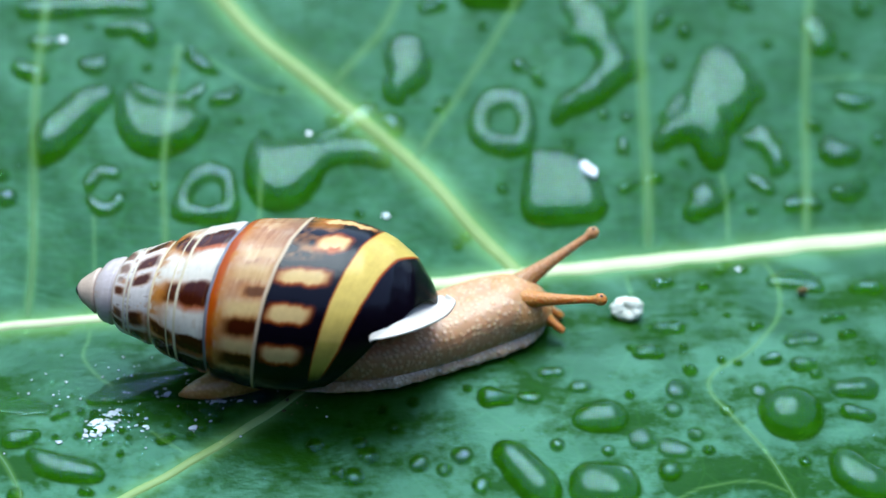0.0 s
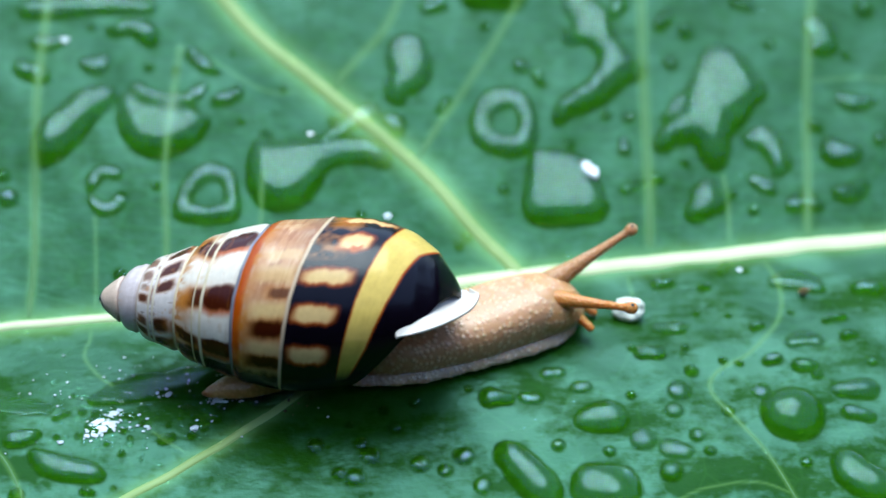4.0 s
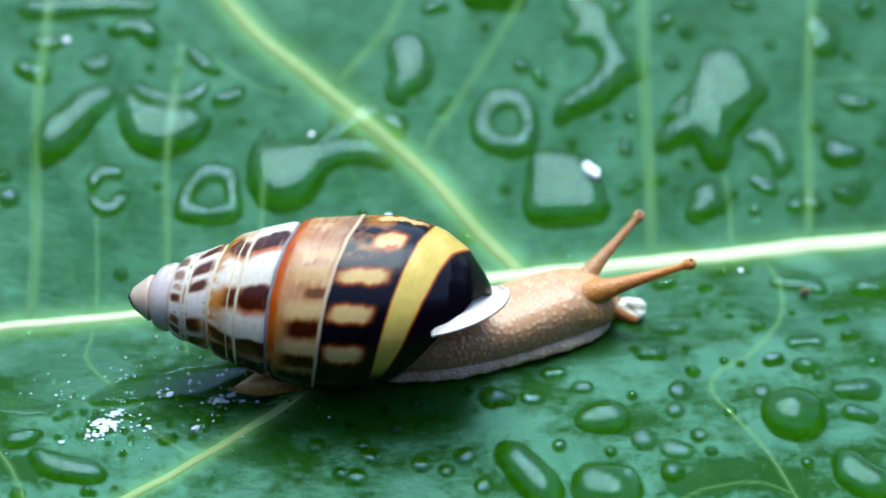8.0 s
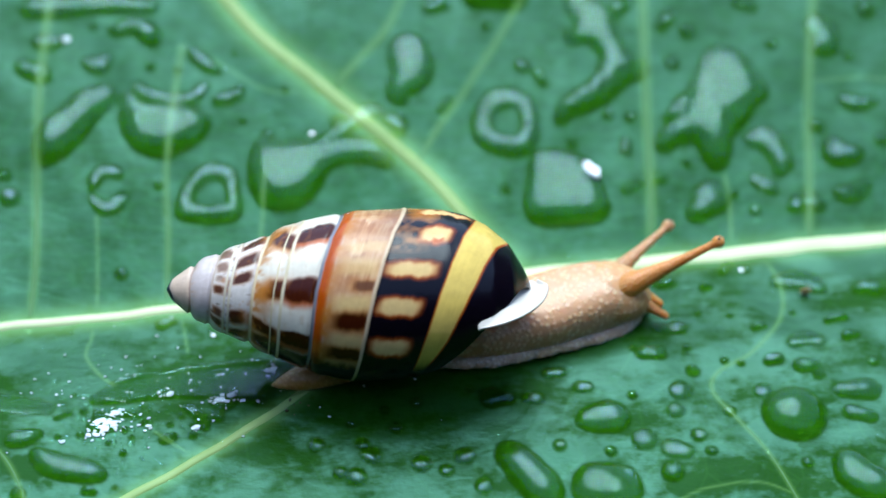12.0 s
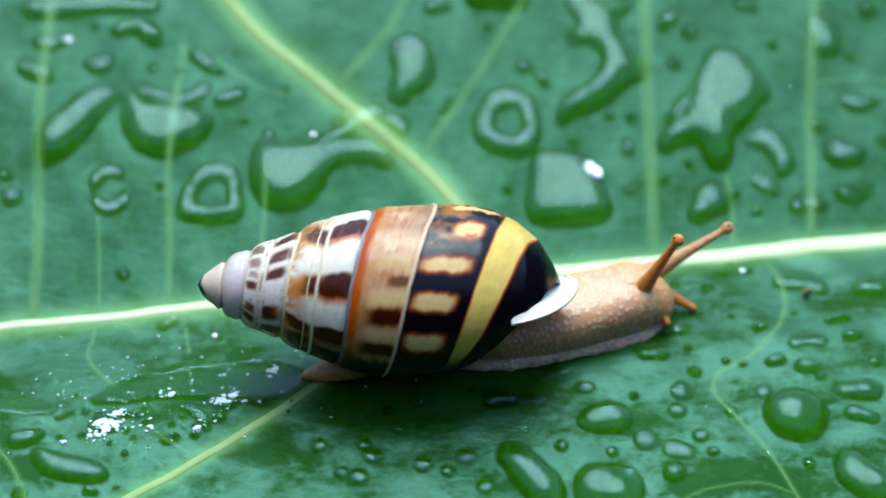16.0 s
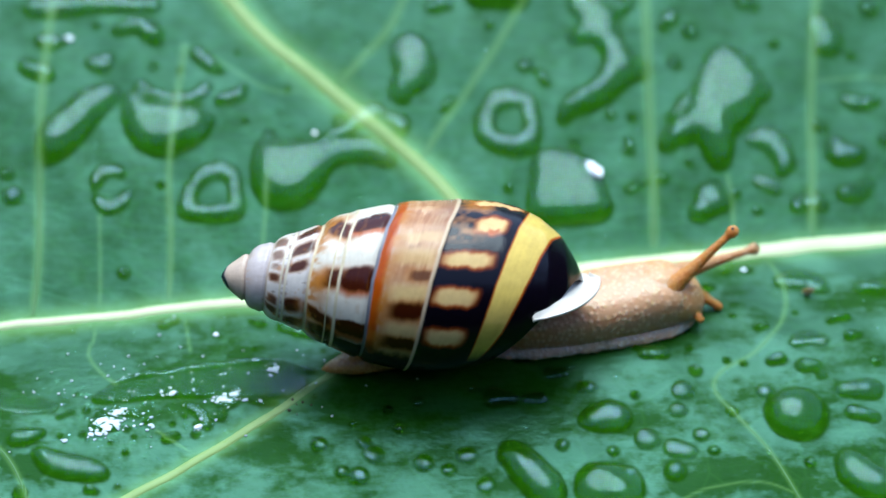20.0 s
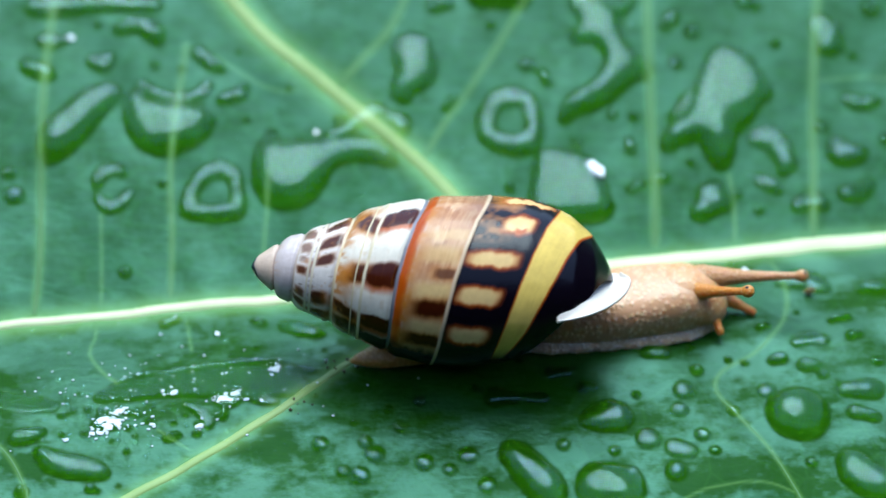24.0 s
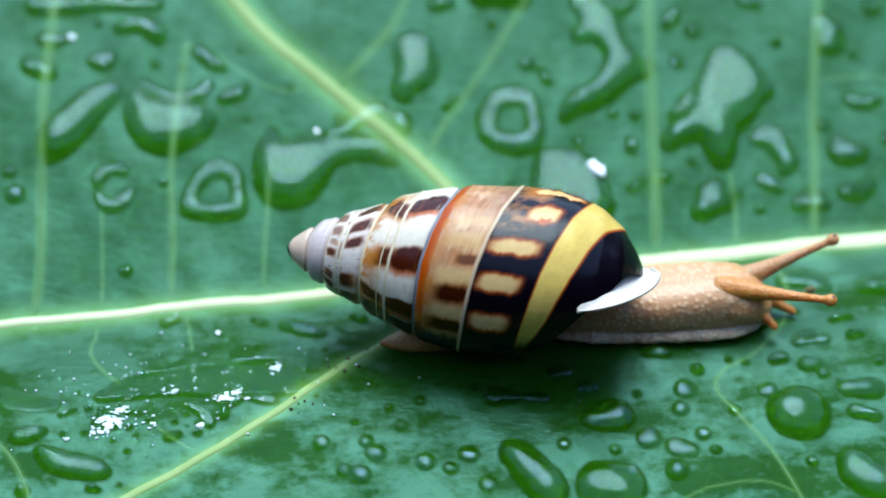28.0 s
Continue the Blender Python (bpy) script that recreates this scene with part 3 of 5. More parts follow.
def scatter_beads():
    """Places of the beads too small to count: x, y, radius."""
    rng = random.Random(7)
    fields = [(-34.4, -25.7, 4.4, 4.6, 110, 0.22, 0.7), (-32.1, -25.3, 9.0, 6.0, 110, 0.18, 0.55), (-25.2, -25.5, 7.0, 5.0, 60, 0.16, 0.5), (-14.8, -15.2, 6.0, 6.0, 30, 0.12, 0.34),
              (-29.4, -12.1, 14.0, 6.0, 70, 0.12, 0.4), (-31.9, -17.1, 18.0, 8.0, 60, 0.12, 0.36), (30.0, -17.6, 16.0, 14.0, 30, 0.18, 0.5), (6.4, -22.5, 12.0, 8.0, 26, 0.15, 0.5),
              (-25.0, 17.9, 30.0, 16.0, 90, 0.2, 0.6), (26.5, 16.4, 26.0, 18.0, 110, 0.2, 0.6), (-37.8, -29.9, 10.0, 8.0, 24, 0.15, 0.45)]
    return [(x0 + rng.gauss(0, 0.5) * sx, y0 + rng.gauss(0, 0.5) * sy, rng.uniform(r0, r1) * rng.uniform(0.4, 0.75))
            for x0, y0, sx, sy, count, r0, r1 in fields for _ in range(count)]


BEADS = scatter_beads()


def chain_field(gx, gy, chains):
    """How far inside the union of round-ended chains each point lies."""
    total = np.zeros(gx.shape)
    for ch in chains:
        for a, b in ([(ch[0], ch[0])] if len(ch) == 1 else zip(ch[:-1], ch[1:])):
            ex, ey = b[0] - a[0], b[1] - a[1]
            t = np.clip(((gx - a[0]) * ex + (gy - a[1]) * ey) / max(ex * ex + ey * ey, 1e-9), 0, 1)
            total += np.exp(np.clip((a[2] + (b[2] - a[2]) * t - np.hypot(gx - a[0] - t * ex, gy - a[1] - t * ey)) * 5, -60, 60))
    f = np.log(total + 1e-30) / 5
    return f + 0.07 * np.sin(gx * 1.7 + gy * 1.1) * np.sin(gy * 1.9 - gx)


def wet_mask(x, y):
    """1 where water lies on the blade, which has no sheen of its own there."""
    wet = np.zeros(len(x))
    for h, chains, _ in DROPS:
        pts = np.array([p for ch in chains for p in ch])
        near = np.nonzero((x > pts[:, 0].min() - 4) & (x < pts[:, 0].max() + 4) & (y > pts[:, 1].min() - 4) & (y < pts[:, 1].max() + 4))[0]
        wet[near] = np.maximum(wet[near], np.clip(0.5 + chain_field(x[near], y[near], chains) / 0.3, 0, 1))
    for bx, by, br in BEADS:
        if br < 0.45:
            continue
        near = np.nonzero((np.abs(x - bx) < 1.2) & (np.abs(y - by) < 1.2))[0]
        wet[near] = np.maximum(wet[near], np.clip(0.5 + (br - np.hypot(x[near] - bx, y[near] - by)) / 0.3, 0, 1))
    return wet


build_leaf()


def bead_mesh(h, bead):
    """A small round cap whose rim dips under the leaf's skin."""
    x, y, r = bead
    ph = np.linspace(0, 2 * math.pi, 12, endpoint=False)
    rows = [(1.12 * r, -0.1 * r), (r, 0.0), (0.9 * r, 0.42 * h), (0.68 * r, 0.76 * h), (0.36 * r, 0.95 * h), (0.02 * r, h)]
    v = np.array([(x + q * math.cos(p), y + q * math.sin(p), z) for q, z in rows for p in ph])
    v[:, 2] += leaf_z(v[:, 0], v[:, 1]) - 0.01
    return v, grid_faces(len(rows), 12, True)


def drop_mesh(h, chains, lean):
    """A water body over the chains: its skin settles between its weight, which levels it, and its pull to the rim."""
    pts = np.array([p for ch in chains for p in ch])
    big = pts[:, 2].max()
    cell = 0.09 if lean < 0 else min(max(big / 10, 0.04), 0.15)
    lo, hi = (pts[:, :2] - pts[:, 2:]).min(0) - 0.6, (pts[:, :2] + pts[:, 2:]).max(0) + 0.6
    gx, gy = np.meshgrid(np.arange(lo[0], hi[0], cell), np.arange(lo[1], hi[1], cell), indexing="ij")
    f = chain_field(gx, gy, chains)
    run = hi[1] - lo[1] - 1.2
    slope = math.copysign(min(abs(lean), 0.7 * h / run), lean)
    thick = h + slope * ((gy - lo[1] - 0.6) * -1 if slope > 0 else (hi[1] - 0.6 - gy))
    bend = 0.16 if lean < 0 else min(max((0.40 if lean > 0.1 else 0.34) * big, 0.12), 1.2 if lean < 0.1 else 0.85)
    k = (bend / cell) ** 2
    hold = 1 + 4 * k + np.clip(0.5 - f / cell, 0, 1) * 40 * k
    g = np.zeros(gx.shape)
    for _ in range(260):
        pad = np.pad(g, 1)
        g = (thick + k * (pad[:-2, 1:-1] + pad[2:, 1:-1] + pad[1:-1, :-2] + pad[1:-1, 2:])) / hold
    g *= min(2.2, h / g.max())
    g = np.where(f > 0, g * np.sqrt(np.clip(f / 0.25, 0, 1)), 1.5 * f) - 0.02
    z = leaf_z(gx, gy) + g
    if lean < 0 and h > 0.2:
        # a pool lies flat, whatever the blade does beneath it
        plane = -0.09 * gy
        top = plane + (leaf_z(gx, gy) - plane)[f > 0].max() + 0.04
        z = np.where(f > 0, leaf_z(gx, gy) + (top - leaf_z(gx, gy)) * np.clip(f / 0.3, 0, 1) ** 0.6 - 0.02, z)
    faces = grid_faces(*gx.shape, flip=True)
    faces = faces[(f.ravel()[faces] > -0.12).any(1)]
    used, back = np.unique(faces, return_inverse=True)
    v = np.stack([gx.ravel(), gy.ravel(), z.ravel()], -1)[used]
    return v, back.reshape(-1, 4)


def build_drop(h, chains, lean):
    v, faces = drop_mesh(h, chains, lean)
    at = np.array([v[:, 0].mean(), v[:, 1].mean(), v[:, 2].min()])
    ob = new("water_drop", mesh_of("water_drop", (v - at) * MM, faces, WATER))
    ob.location = at * MM
    ob.visible_shadow = False
    size = v[:, 0].max() - v[:, 0].min()
    if lean < 0:
        label = "shallow pool of clear water held in the leaf's fold"
    elif size > 5:
        label = "large irregular clear water drop resting on the leaf"
    elif size > 2:
        label = "clear rounded water drop resting on the leaf"
    else:
        label = "small clear bead of water resting on the leaf"
    tagged(ob, label, "water drop", group="water drops on the leaf")


for h, chains, lean in DROPS:
    build_drop(h, chains, lean)


def fine_droplets():
    vs, fs, k = [], [], 0
    for bead in BEADS:
        v, f = bead_mesh(bead[2] * 0.8, bead)
        vs.append(v)
        fs.append(f + k)
        k += len(v)
    ob = new("fine_droplets", mesh_of("fine_droplets", np.vstack(vs) * MM, np.vstack(fs), WATER))
    ob.visible_shadow = False
    tagged(ob, "scattered tiny beads of clear water on the leaf", "water beads", kind="stuff")


fine_droplets()


def build_foam_glints():
    """White froth of tiny bubbles on the film of water, a merged blot and loose ones; their white also stands in for
    sky glints.
    """
    rng = random.Random(11)
    bm = bmesh.new()

    def bubble(x, y, rad, wide, flat):
        m = Matrix.Translation((x * MM, y * MM, (leaf_z(x, y) + 0.10) * MM)) @ Euler((0, 0, rng.uniform(-0.7, 0.7))).to_matrix().to_4x4() @ Matrix.Diagonal((wide, 1.0, flat, 1.0))
        bmesh.ops.create_icosphere(bm, subdivisions=2, radius=rad * MM, matrix=m)

    for x0, y0, n, sx, sy in ((-34.0, -25.8, 150, 2.0, 1.4), (-33.1, -24.2, 40, 1.5, 0.8), (-35.0, -26.9, 36, 1.5, 0.8), (-22.8, -22.7, 40, 1.1, 0.7), (-21.4, -21.9, 20, 0.9, 0.7), (-17.6, -18.6, 40, 0.8, 0.8), (-24.6, -26.0, 16, 1.1, 0.7), (-29.7, -25.9, 14, 1.1, 0.8), (-28.4, -21.7, 14, 1.3, 0.6), (-20.8, -22.8, 20, 2.8, 0.4), (-38.1, -27.6, 10, 0.7, 0.6)):
        for _ in range(n // 4):
            bubble(x0 + rng.gauss(0, 0.5) * sx, y0 + rng.gauss(0, 0.5) * sy, rng.uniform(0.05, 0.16), 1.6, 0.5)
        for _ in range(n // 9):
            bubble(x0 + rng.gauss(0, 0.28) * sx, y0 + rng.gauss(0, 0.28) * sy, rng.uniform(0.14, 0.30), 1.7, 0.3)
    # loose white bubbles scattered where the wet film only glints
    for _ in range(80):
        bubble(-29.0 + rng.gauss(0, 8.5), -20.5 + rng.gauss(0, 3.6), rng.uniform(0.05, 0.13), 1.3, 0.6)
    me = bpy.data.meshes.new("foam")
    bm.to_mesh(me)
    bm.free()
    me.polygons.foreach_set("use_smooth", [True] * len(me.polygons))
    me.materials.append(FROTH_GLINTS)
    tagged(new("foam", me), "small patch of white froth with solid white sky glints on the wet leaf", "foam", kind="stuff")


build_foam_glints()


def build_grit():
    """Dark crumbs of dirt along the side vein."""
    rng = random.Random(5)
    vs, fs = [], []
    for x, y, n in ((-15.0, -23.2, 6), (-10.9, -17.9, 7), (-8.3, -15.4, 4), (-12.0, -18.9, 3)):
        for _ in range(n):
            px, py, r = x + rng.gauss(0, 0.7), y + rng.gauss(0, 0.6), rng.uniform(0.08, 0.22)
            pz, k = leaf_z(px, py) + 0.12, len(vs)
            for a in range(6):
                vs.append((px + r * math.cos(a * 1.047) * rng.uniform(0.7, 1.3), py + r * math.sin(a * 1.047) * rng.uniform(0.7, 1.3), pz))
            vs += [(px, py, pz + r), (px, py, pz - r)]
            for a in range(6):
                b = (a + 1) % 6
                fs += [(k + a, k + b, k + 6), (k + b, k + a, k + 7)]
    ob = new("grit", mesh_of("grit", np.array(vs) * MM, fs, GRIT))
    tagged(ob, "dark crumbs of dirt along the leaf vein", "dirt", kind="stuff")


build_grit()

# ---- the snail ----
K = 0.0579        # shell drawing unit in mm
LENGTH = [(0, 0), (3, 10), (9, 18), (18, 25), (40, 42), (68, 58), (110, 76), (153, 94), (195, 113), (233, 128), (262, 136), (298, 144), (360, 152), (413, 157), (470, 157),
          (510, 151), (553, 133), (593, 103), (623, 60), (640, 26), (652, 2)]
TILT = 0.15


def smoothstep(a, b, x):
    t = np.clip((x - a) / (b - a), 0, 1)
    return t * t * (3 - 2 * t)


def sweep(u, s):
    """Growth position along the spiral: the seams of the whorls lean over the visible side."""
    lean = np.interp(s, (-1, -0.85, -0.5, -0.2, 0.1, 0.45, 0.75, 0.95, 1), (32, 25, 9, -2, -10, -13, -10, 0, 3))
    return u - lean * np.clip(u / 260, 0.25, 1.0)


def shell_colour(u, s, ph):
    """Pigment, with the underside's shade, by growth position u, height s on the visible side (-1 to 1) and the angle
    ph.
    """
    rng = np.random.RandomState(3)

    def cloud(nu, nv):
        """Soft random field over growth and angle."""
        g = rng.rand(nu + 1, nv + 1) - 0.5
        g[:, -1] = g[:, 0]
        a, b = np.clip(u, 0, 620) / 620 * nu, ph / (2 * math.pi) * nv
        i, j = np.clip(a.astype(int), 0, nu - 1), np.clip(b.astype(int), 0, nv - 1)
        fa, fb = a - i, b - j
        fa, fb = fa * fa * (3 - 2 * fa), fb * fb * (3 - 2 * fb)
        return (g[i, j] * (1 - fa) + g[i + 1, j] * fa) * (1 - fb) + (g[i, j + 1] * (1 - fa) + g[i + 1, j + 1] * fa) * fb

    fray = cloud(34, 70) + 0.5 * cloud(90, 140)
    fray2 = cloud(60, 44) + 0.5 * cloud(130, 90)
    soft_edge = cloud(26, 30)
    brush = cloud(150, 14) + 0.6 * cloud(300, 30)
    col = np.zeros((*u.shape, 3))
    col[:] = (0.80, 0.72, 0.70)

    def lay(mask, c):
        m = np.clip(mask, 0, 1)[..., None]
        col[:] = col * (1 - m) + np.array(c) * m

    def band(a, b, c, soft=3.0, k=1.0):
        lay(smoothstep(a - soft, a + soft, u) * (1 - smoothstep(b - soft, b + soft, u)) * k, c)

    def spot(u0, s0, du, ds, c, soft=0.35, k=1.0, slant=0.0):
        uu, ss = u + 3 * fray + 8 * soft_edge, s + 0.03 * fray2 + 0.004 * brush + slant * (u - u0)
        q = (np.abs((uu - u0) / du) ** 4 + np.abs((ss - s0) / ds) ** 4) ** 0.25
        lay((1 - smoothstep(1 - soft, 1 + soft, q)) * k, c)

    WHITE, CREAM, BROWN, NAVY = (1.0, 0.95, 0.86), (0.98, 0.72, 0.36), (0.10, 0.020, 0.006), (0.010, 0.006, 0.016)
    RUST, AMBER, PEACH, YELLOW = (0.62, 0.13, 0.010), (0.66, 0.27, 0.05), (0.74, 0.42, 0.24), (1.0, 0.76, 0.23)
    # tip and the plain early whorls
    band(-5, 9, (0.02, 0.05, 0.09), 2)
    band(9, 41, (0.84, 0.68, 0.58))
    band(41, 77, (0.78, 0.70, 0.72))
    lay(smoothstep(36, 44, u) * (1 - smoothstep(44, 58, u)) * np.clip(0.3 + 2 * fray, 0, 1) * 0.4, (0.70, 0.48, 0.34))
    # third whorl: white with broken brown blocks
    band(77, 149, (0.92, 0.87, 0.86))
    for u0, s0, du, ds, k in ((88, 0.62, 9, 0.10, 0.6), (90, 0.36, 7, 0.06, 0.4), (91, 0.08, 10, 0.10, 0.9), (88, -0.46, 8, 0.10, 0.8), (90, -0.72, 9, 0.08, 0.9), (90, 0.88, 9, 0.07, 0.7)):
        spot(u0, s0, du * 1.15, ds * 1.2, AMBER, 0.5, k * 0.7, 0.004)
        spot(u0, s0, du, ds, BROWN, 0.5, k, 0.004)
    for u0, s0, du, ds in ((129, 0.66, 17, 0.10), (127, 0.32, 16, 0.10), (124, -0.50, 14, 0.14), (130, 0.92, 18, 0.045), (126, -0.85, 16, 0.08)):
        spot(u0, s0, du * 1.1, ds * 1.25, AMBER, 0.4, 0.6, -0.002)
        spot(u0, s0, du, ds, BROWN, 0.35, 0.95, -0.002)
    lay(smoothstep(101, 104, u) * (1 - smoothstep(112, 115, u)) * np.clip(0.3 + 2.5 * fray2, 0, 1) * 0.7, (0.40, 0.28, 0.24))
    # fourth whorl: cream white with deep brown squares fringed in rust
    band(149, 258, WHITE)
    lay(smoothstep(147, 151, u) * (1 - smoothstep(156, 176, u)) * np.clip(0.55 + 1.6 * fray, 0, 1) * 0.8, AMBER)
    for u0, s0, du, ds, slant in ((180, 0.82, 22, 0.09, 0.004), (186, 0.10, 15, 0.14, 0.0), (174, -0.56, 24, 0.10, 0.003), (178, -0.80, 26, 0.10, 0.0)):
        spot(u0 - 5, s0 - 0.01, du * 1.35, ds * 1.35, AMBER, 0.5, 0.85, slant)
        spot(u0, s0, du, ds, BROWN, 0.35, 0.95, slant)
    spot(165, 0.02, 12, 0.20, AMBER, 0.6, 0.8)
    spot(170, -0.28, 14, 0.10, AMBER, 0.8, 0.5)
    spot(172, 0.95, 20, 0.04, AMBER, 0.6, 0.6)
    for u0, s0, du, ds in ((228, 0.82, 32, 0.085), (228, 0.10, 30, 0.17), (230, -0.60, 32, 0.11), (228, -0.86, 32, 0.07)):
        spot(u0 + 2, s0 - 0.045, du * 1.05, ds * 1.15, RUST, 0.35, 0.9)
        spot(u0, s0, du, ds, BROWN, 0.22)
    lay(smoothstep(80, 90, u) * (1 - smoothstep(250, 256, u)) * np.clip(2.4 * fray2 - 0.55, 0, 1) * (1 - 0.7 * smoothstep(185, 200, u)) * 0.7, AMBER)
    lay(smoothstep(80, 86, u) * (1 - smoothstep(143, 148, u)) * np.clip(3.0 * fray - 0.8, 0, 1) * 0.6, BROWN)
    # rust seam, then the mottled peach half of the last whorl
    band(258, 276, RUST, 3)
    band(275, 352, PEACH, 6)
    lay(smoothstep(266, 276, u) * (1 - smoothstep(276, 300, u)) * np.clip(0.45 + 1.2 * fray, 0, 1), AMBER)
    lay(smoothstep(274, 300, u) * (1 - smoothstep(346, 352, u)) * np.clip(0.35 + 1.3 * brush + 1.3 * fray, 0, 1) * 0.7 * smoothstep(-0.1, 0.3, s), (0.46, 0.22, 0.12))
    lay(smoothstep(278, 296, u) * (1 - smoothstep(340, 350, u)) * np.clip(2.0 * fray2 - 0.6 * brush, 0, 1) * 0.6, (0.96, 0.70, 0.46))
    lay(smoothstep(300, 345, u) * smoothstep(0.45, 0.95, s) * (1 - smoothstep(346, 352, u)) * 0.6, (0.40, 0.24, 0.18))
    for s0, ds, k in ((-0.05, 0.10, 0.9), (-0.49, 0.095, 0.9), (0.38, 0.09, 0.55), (0.60, 0.05, 0.4), (-0.79, 0.05, 0.7)):
        spot(320, s0, 32, ds, CREAM, 0.55, k)
    for u0, du, s0, ds, k in ((332, 15, 0.17, 0.06, 0.75), (322, 32, -0.26, 0.10, 1), (322, 34, -0.65, 0.07, 1), (318, 40, -0.93, 0.09, 1)):
        spot(u0 - 4, s0, du * 1.3, ds * 1.3, AMBER, 0.5, k * 0.8)
        spot(u0, s0, du, ds, BROWN, 0.4, k)
    # blue-black half with cream dashes, the yellow band and the dark mouth
    band(351, 600, NAVY, 2)
    lay(smoothstep(352, 358, u) * (1 - smoothstep(385, 425, u)) * smoothstep(0.50, 0.62, s) * np.clip(0.5 + 1.6 * fray, 0, 1) * 0.8, (0.55, 0.26, 0.10))
    lay(smoothstep(352, 372, u) * (1 - smoothstep(380, 420, u)) * smoothstep(0.84, 0.93, s) * 0.7, AMBER)
    for u0, s0, du, ds in ((419, 0.73, 21, 0.075), (399, 0.355, 37, 0.075), (397, -0.06, 34, 0.085), (398, -0.52, 34, 0.085), (415, 0.965, 34, 0.02), (380, -0.88, 24, 0.03)):
        spot(u0, s0, du * 1.13, ds * 1.32, RUST, 0.32)
        spot(u0, s0, du, ds, CREAM, 0.28)
    spot(425, 0.67, 9, 0.025, RUST, 0.5)
    far = np.interp(s, (-1, -0.71, -0.44, -0.08, 0.2, 1), (476, 488, 500, 507, 512, 514))
    lay(smoothstep(457, 461, u) * (1 - smoothstep(0, 5, u - far - 1)), RUST)
    lay(smoothstep(459.5, 463, u) * (1 - smoothstep(-2, 2, u - far)), YELLOW)
    lay(smoothstep(460, 464, u) * (1 - smoothstep(-4, 0, u - far)) * (1 - smoothstep(-0.36, -0.31, s)) * 0.45, (0.70, 0.62, 0.10))
    # shade under the shell put into the colour: near black towards its lower edge
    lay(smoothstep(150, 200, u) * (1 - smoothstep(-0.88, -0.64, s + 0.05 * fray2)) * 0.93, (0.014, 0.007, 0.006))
    # raised pale threads and grey seams
    for u0, w, c in ((41, 1.6, (0.60, 0.46, 0.40)), (77, 1.8, (0.66, 0.56, 0.50)), (101, 1.8, (0.84, 0.76, 0.62)), (109, 2.2, (0.90, 0.82, 0.68)), (149, 2.6, (0.90, 0.76, 0.55)),
                     (184, 1.3, (0.90, 0.78, 0.55)), (199, 2.8, (0.94, 0.84, 0.64)), (256, 3.0, (0.32, 0.32, 0.38)), (351, 3.4, (0.84, 0.66, 0.48))):
        lay(np.exp(-((u - u0) / w) ** 4), c)
    col *= (0.95 + 0.05 * brush + 0.08 * fray)[..., None]
    return np.clip(col, 0.004, 1)


def build_shell(snail):
    nu, nv = 560, 420
    umax = 571.0
    u, ph = np.meshgrid(np.linspace(0, 1, nu) ** 0.9 * umax, np.linspace(0, 2 * math.pi, nv, endpoint=False), indexing="ij")
    x = u * (1 + TILT * np.sin(ph) * smoothstep(0, 60, u))
    end = smoothstep(522, 571, u)
    x = x + end * (12 + 45 * np.minimum(np.sin(ph), 0))
    px, pr = zip(*LENGTH)
    fine = np.linspace(0, 652, 400)
    prof = np.interp(fine, px, pr)
    for _ in range(3):
        prof[2:-2] = (prof[:-4] + prof[1:-3] + prof[2:-2] + prof[3:-1] + prof[4:]) / 5
    rad = np.interp(x, fine, prof)
    s = np.sin(ph)
    g = sweep(u, s)
    for u0, w, deep in ((41, 8, 5.0), (77, 10, 4.6), (149, 13, 5.0), (256, 14, 4.0)):
        # each whorl swells and is pinched at its suture
        rad -= deep * np.exp(-((g - u0) / (w * 0.45)) ** 2) - 0.5 * deep * np.exp(-((g - u0 - w * 1.7) / w) ** 2)
    for u0, w, deep in ((199, 3.2, 1.0), (351, 4, 1.4), (109, 2.6, 0.7), (184, 2, 0.5), (101, 2, 0.5)):
        rad += deep * np.exp(-((g - u0) / w) ** 2)
    rad *= 1 - 0.15 * smoothstep(380, 571, u) * np.clip(-s, 0, 1) ** 1.5
    v = np.stack([x - 400, -rad * np.cos(ph), rad * s], -1)
    me = mesh_of("shell", v.reshape(-1, 3) * K * MM, grid_faces(nu, nv, True, True), ENAMEL)
    pig = np.ones((nu * nv, 4), np.float32)
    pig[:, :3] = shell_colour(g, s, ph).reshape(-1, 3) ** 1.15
    me.attributes.new("pigment_and_shade", "FLOAT_COLOR", "POINT").data.foreach_set("color", pig.ravel())
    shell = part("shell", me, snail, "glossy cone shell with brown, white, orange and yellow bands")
    # flared white lip along the mouth: inner and outer edge, in shell units
    nr, na = 12, 70
    inner = spline([(526, -138, -36), (545, -126, -13), (566, -101, 14), (600, -41, 30), (630, -12, 36), (643, -9, 38)], na)
    outer = spline([(526, -140, -40), (569, -136, -32), (612, -113, -16), (650, -61, 6), (663, -27, 30), (647, -11, 41)], na)
    ring = []
    for i in range(nr):
        f = i / (nr - 1)
        row = inner * (1 - f) + outer * f
        row[:, 2] -= 6 * math.sin(math.pi * f)
        row[:, 0] -= 400 - 2 * f
        ring.append(row)
    lip = part("lip", mesh_of("lip", np.array(ring).reshape(-1, 3) * K * MM, grid_faces(nr, na), PORCELAIN), shell, "white flared shell lip")
    thick = lip.modifiers.new("thickness", "SOLIDIFY")
    thick.thickness, thick.offset = 0.22 * MM, 0
    return shell


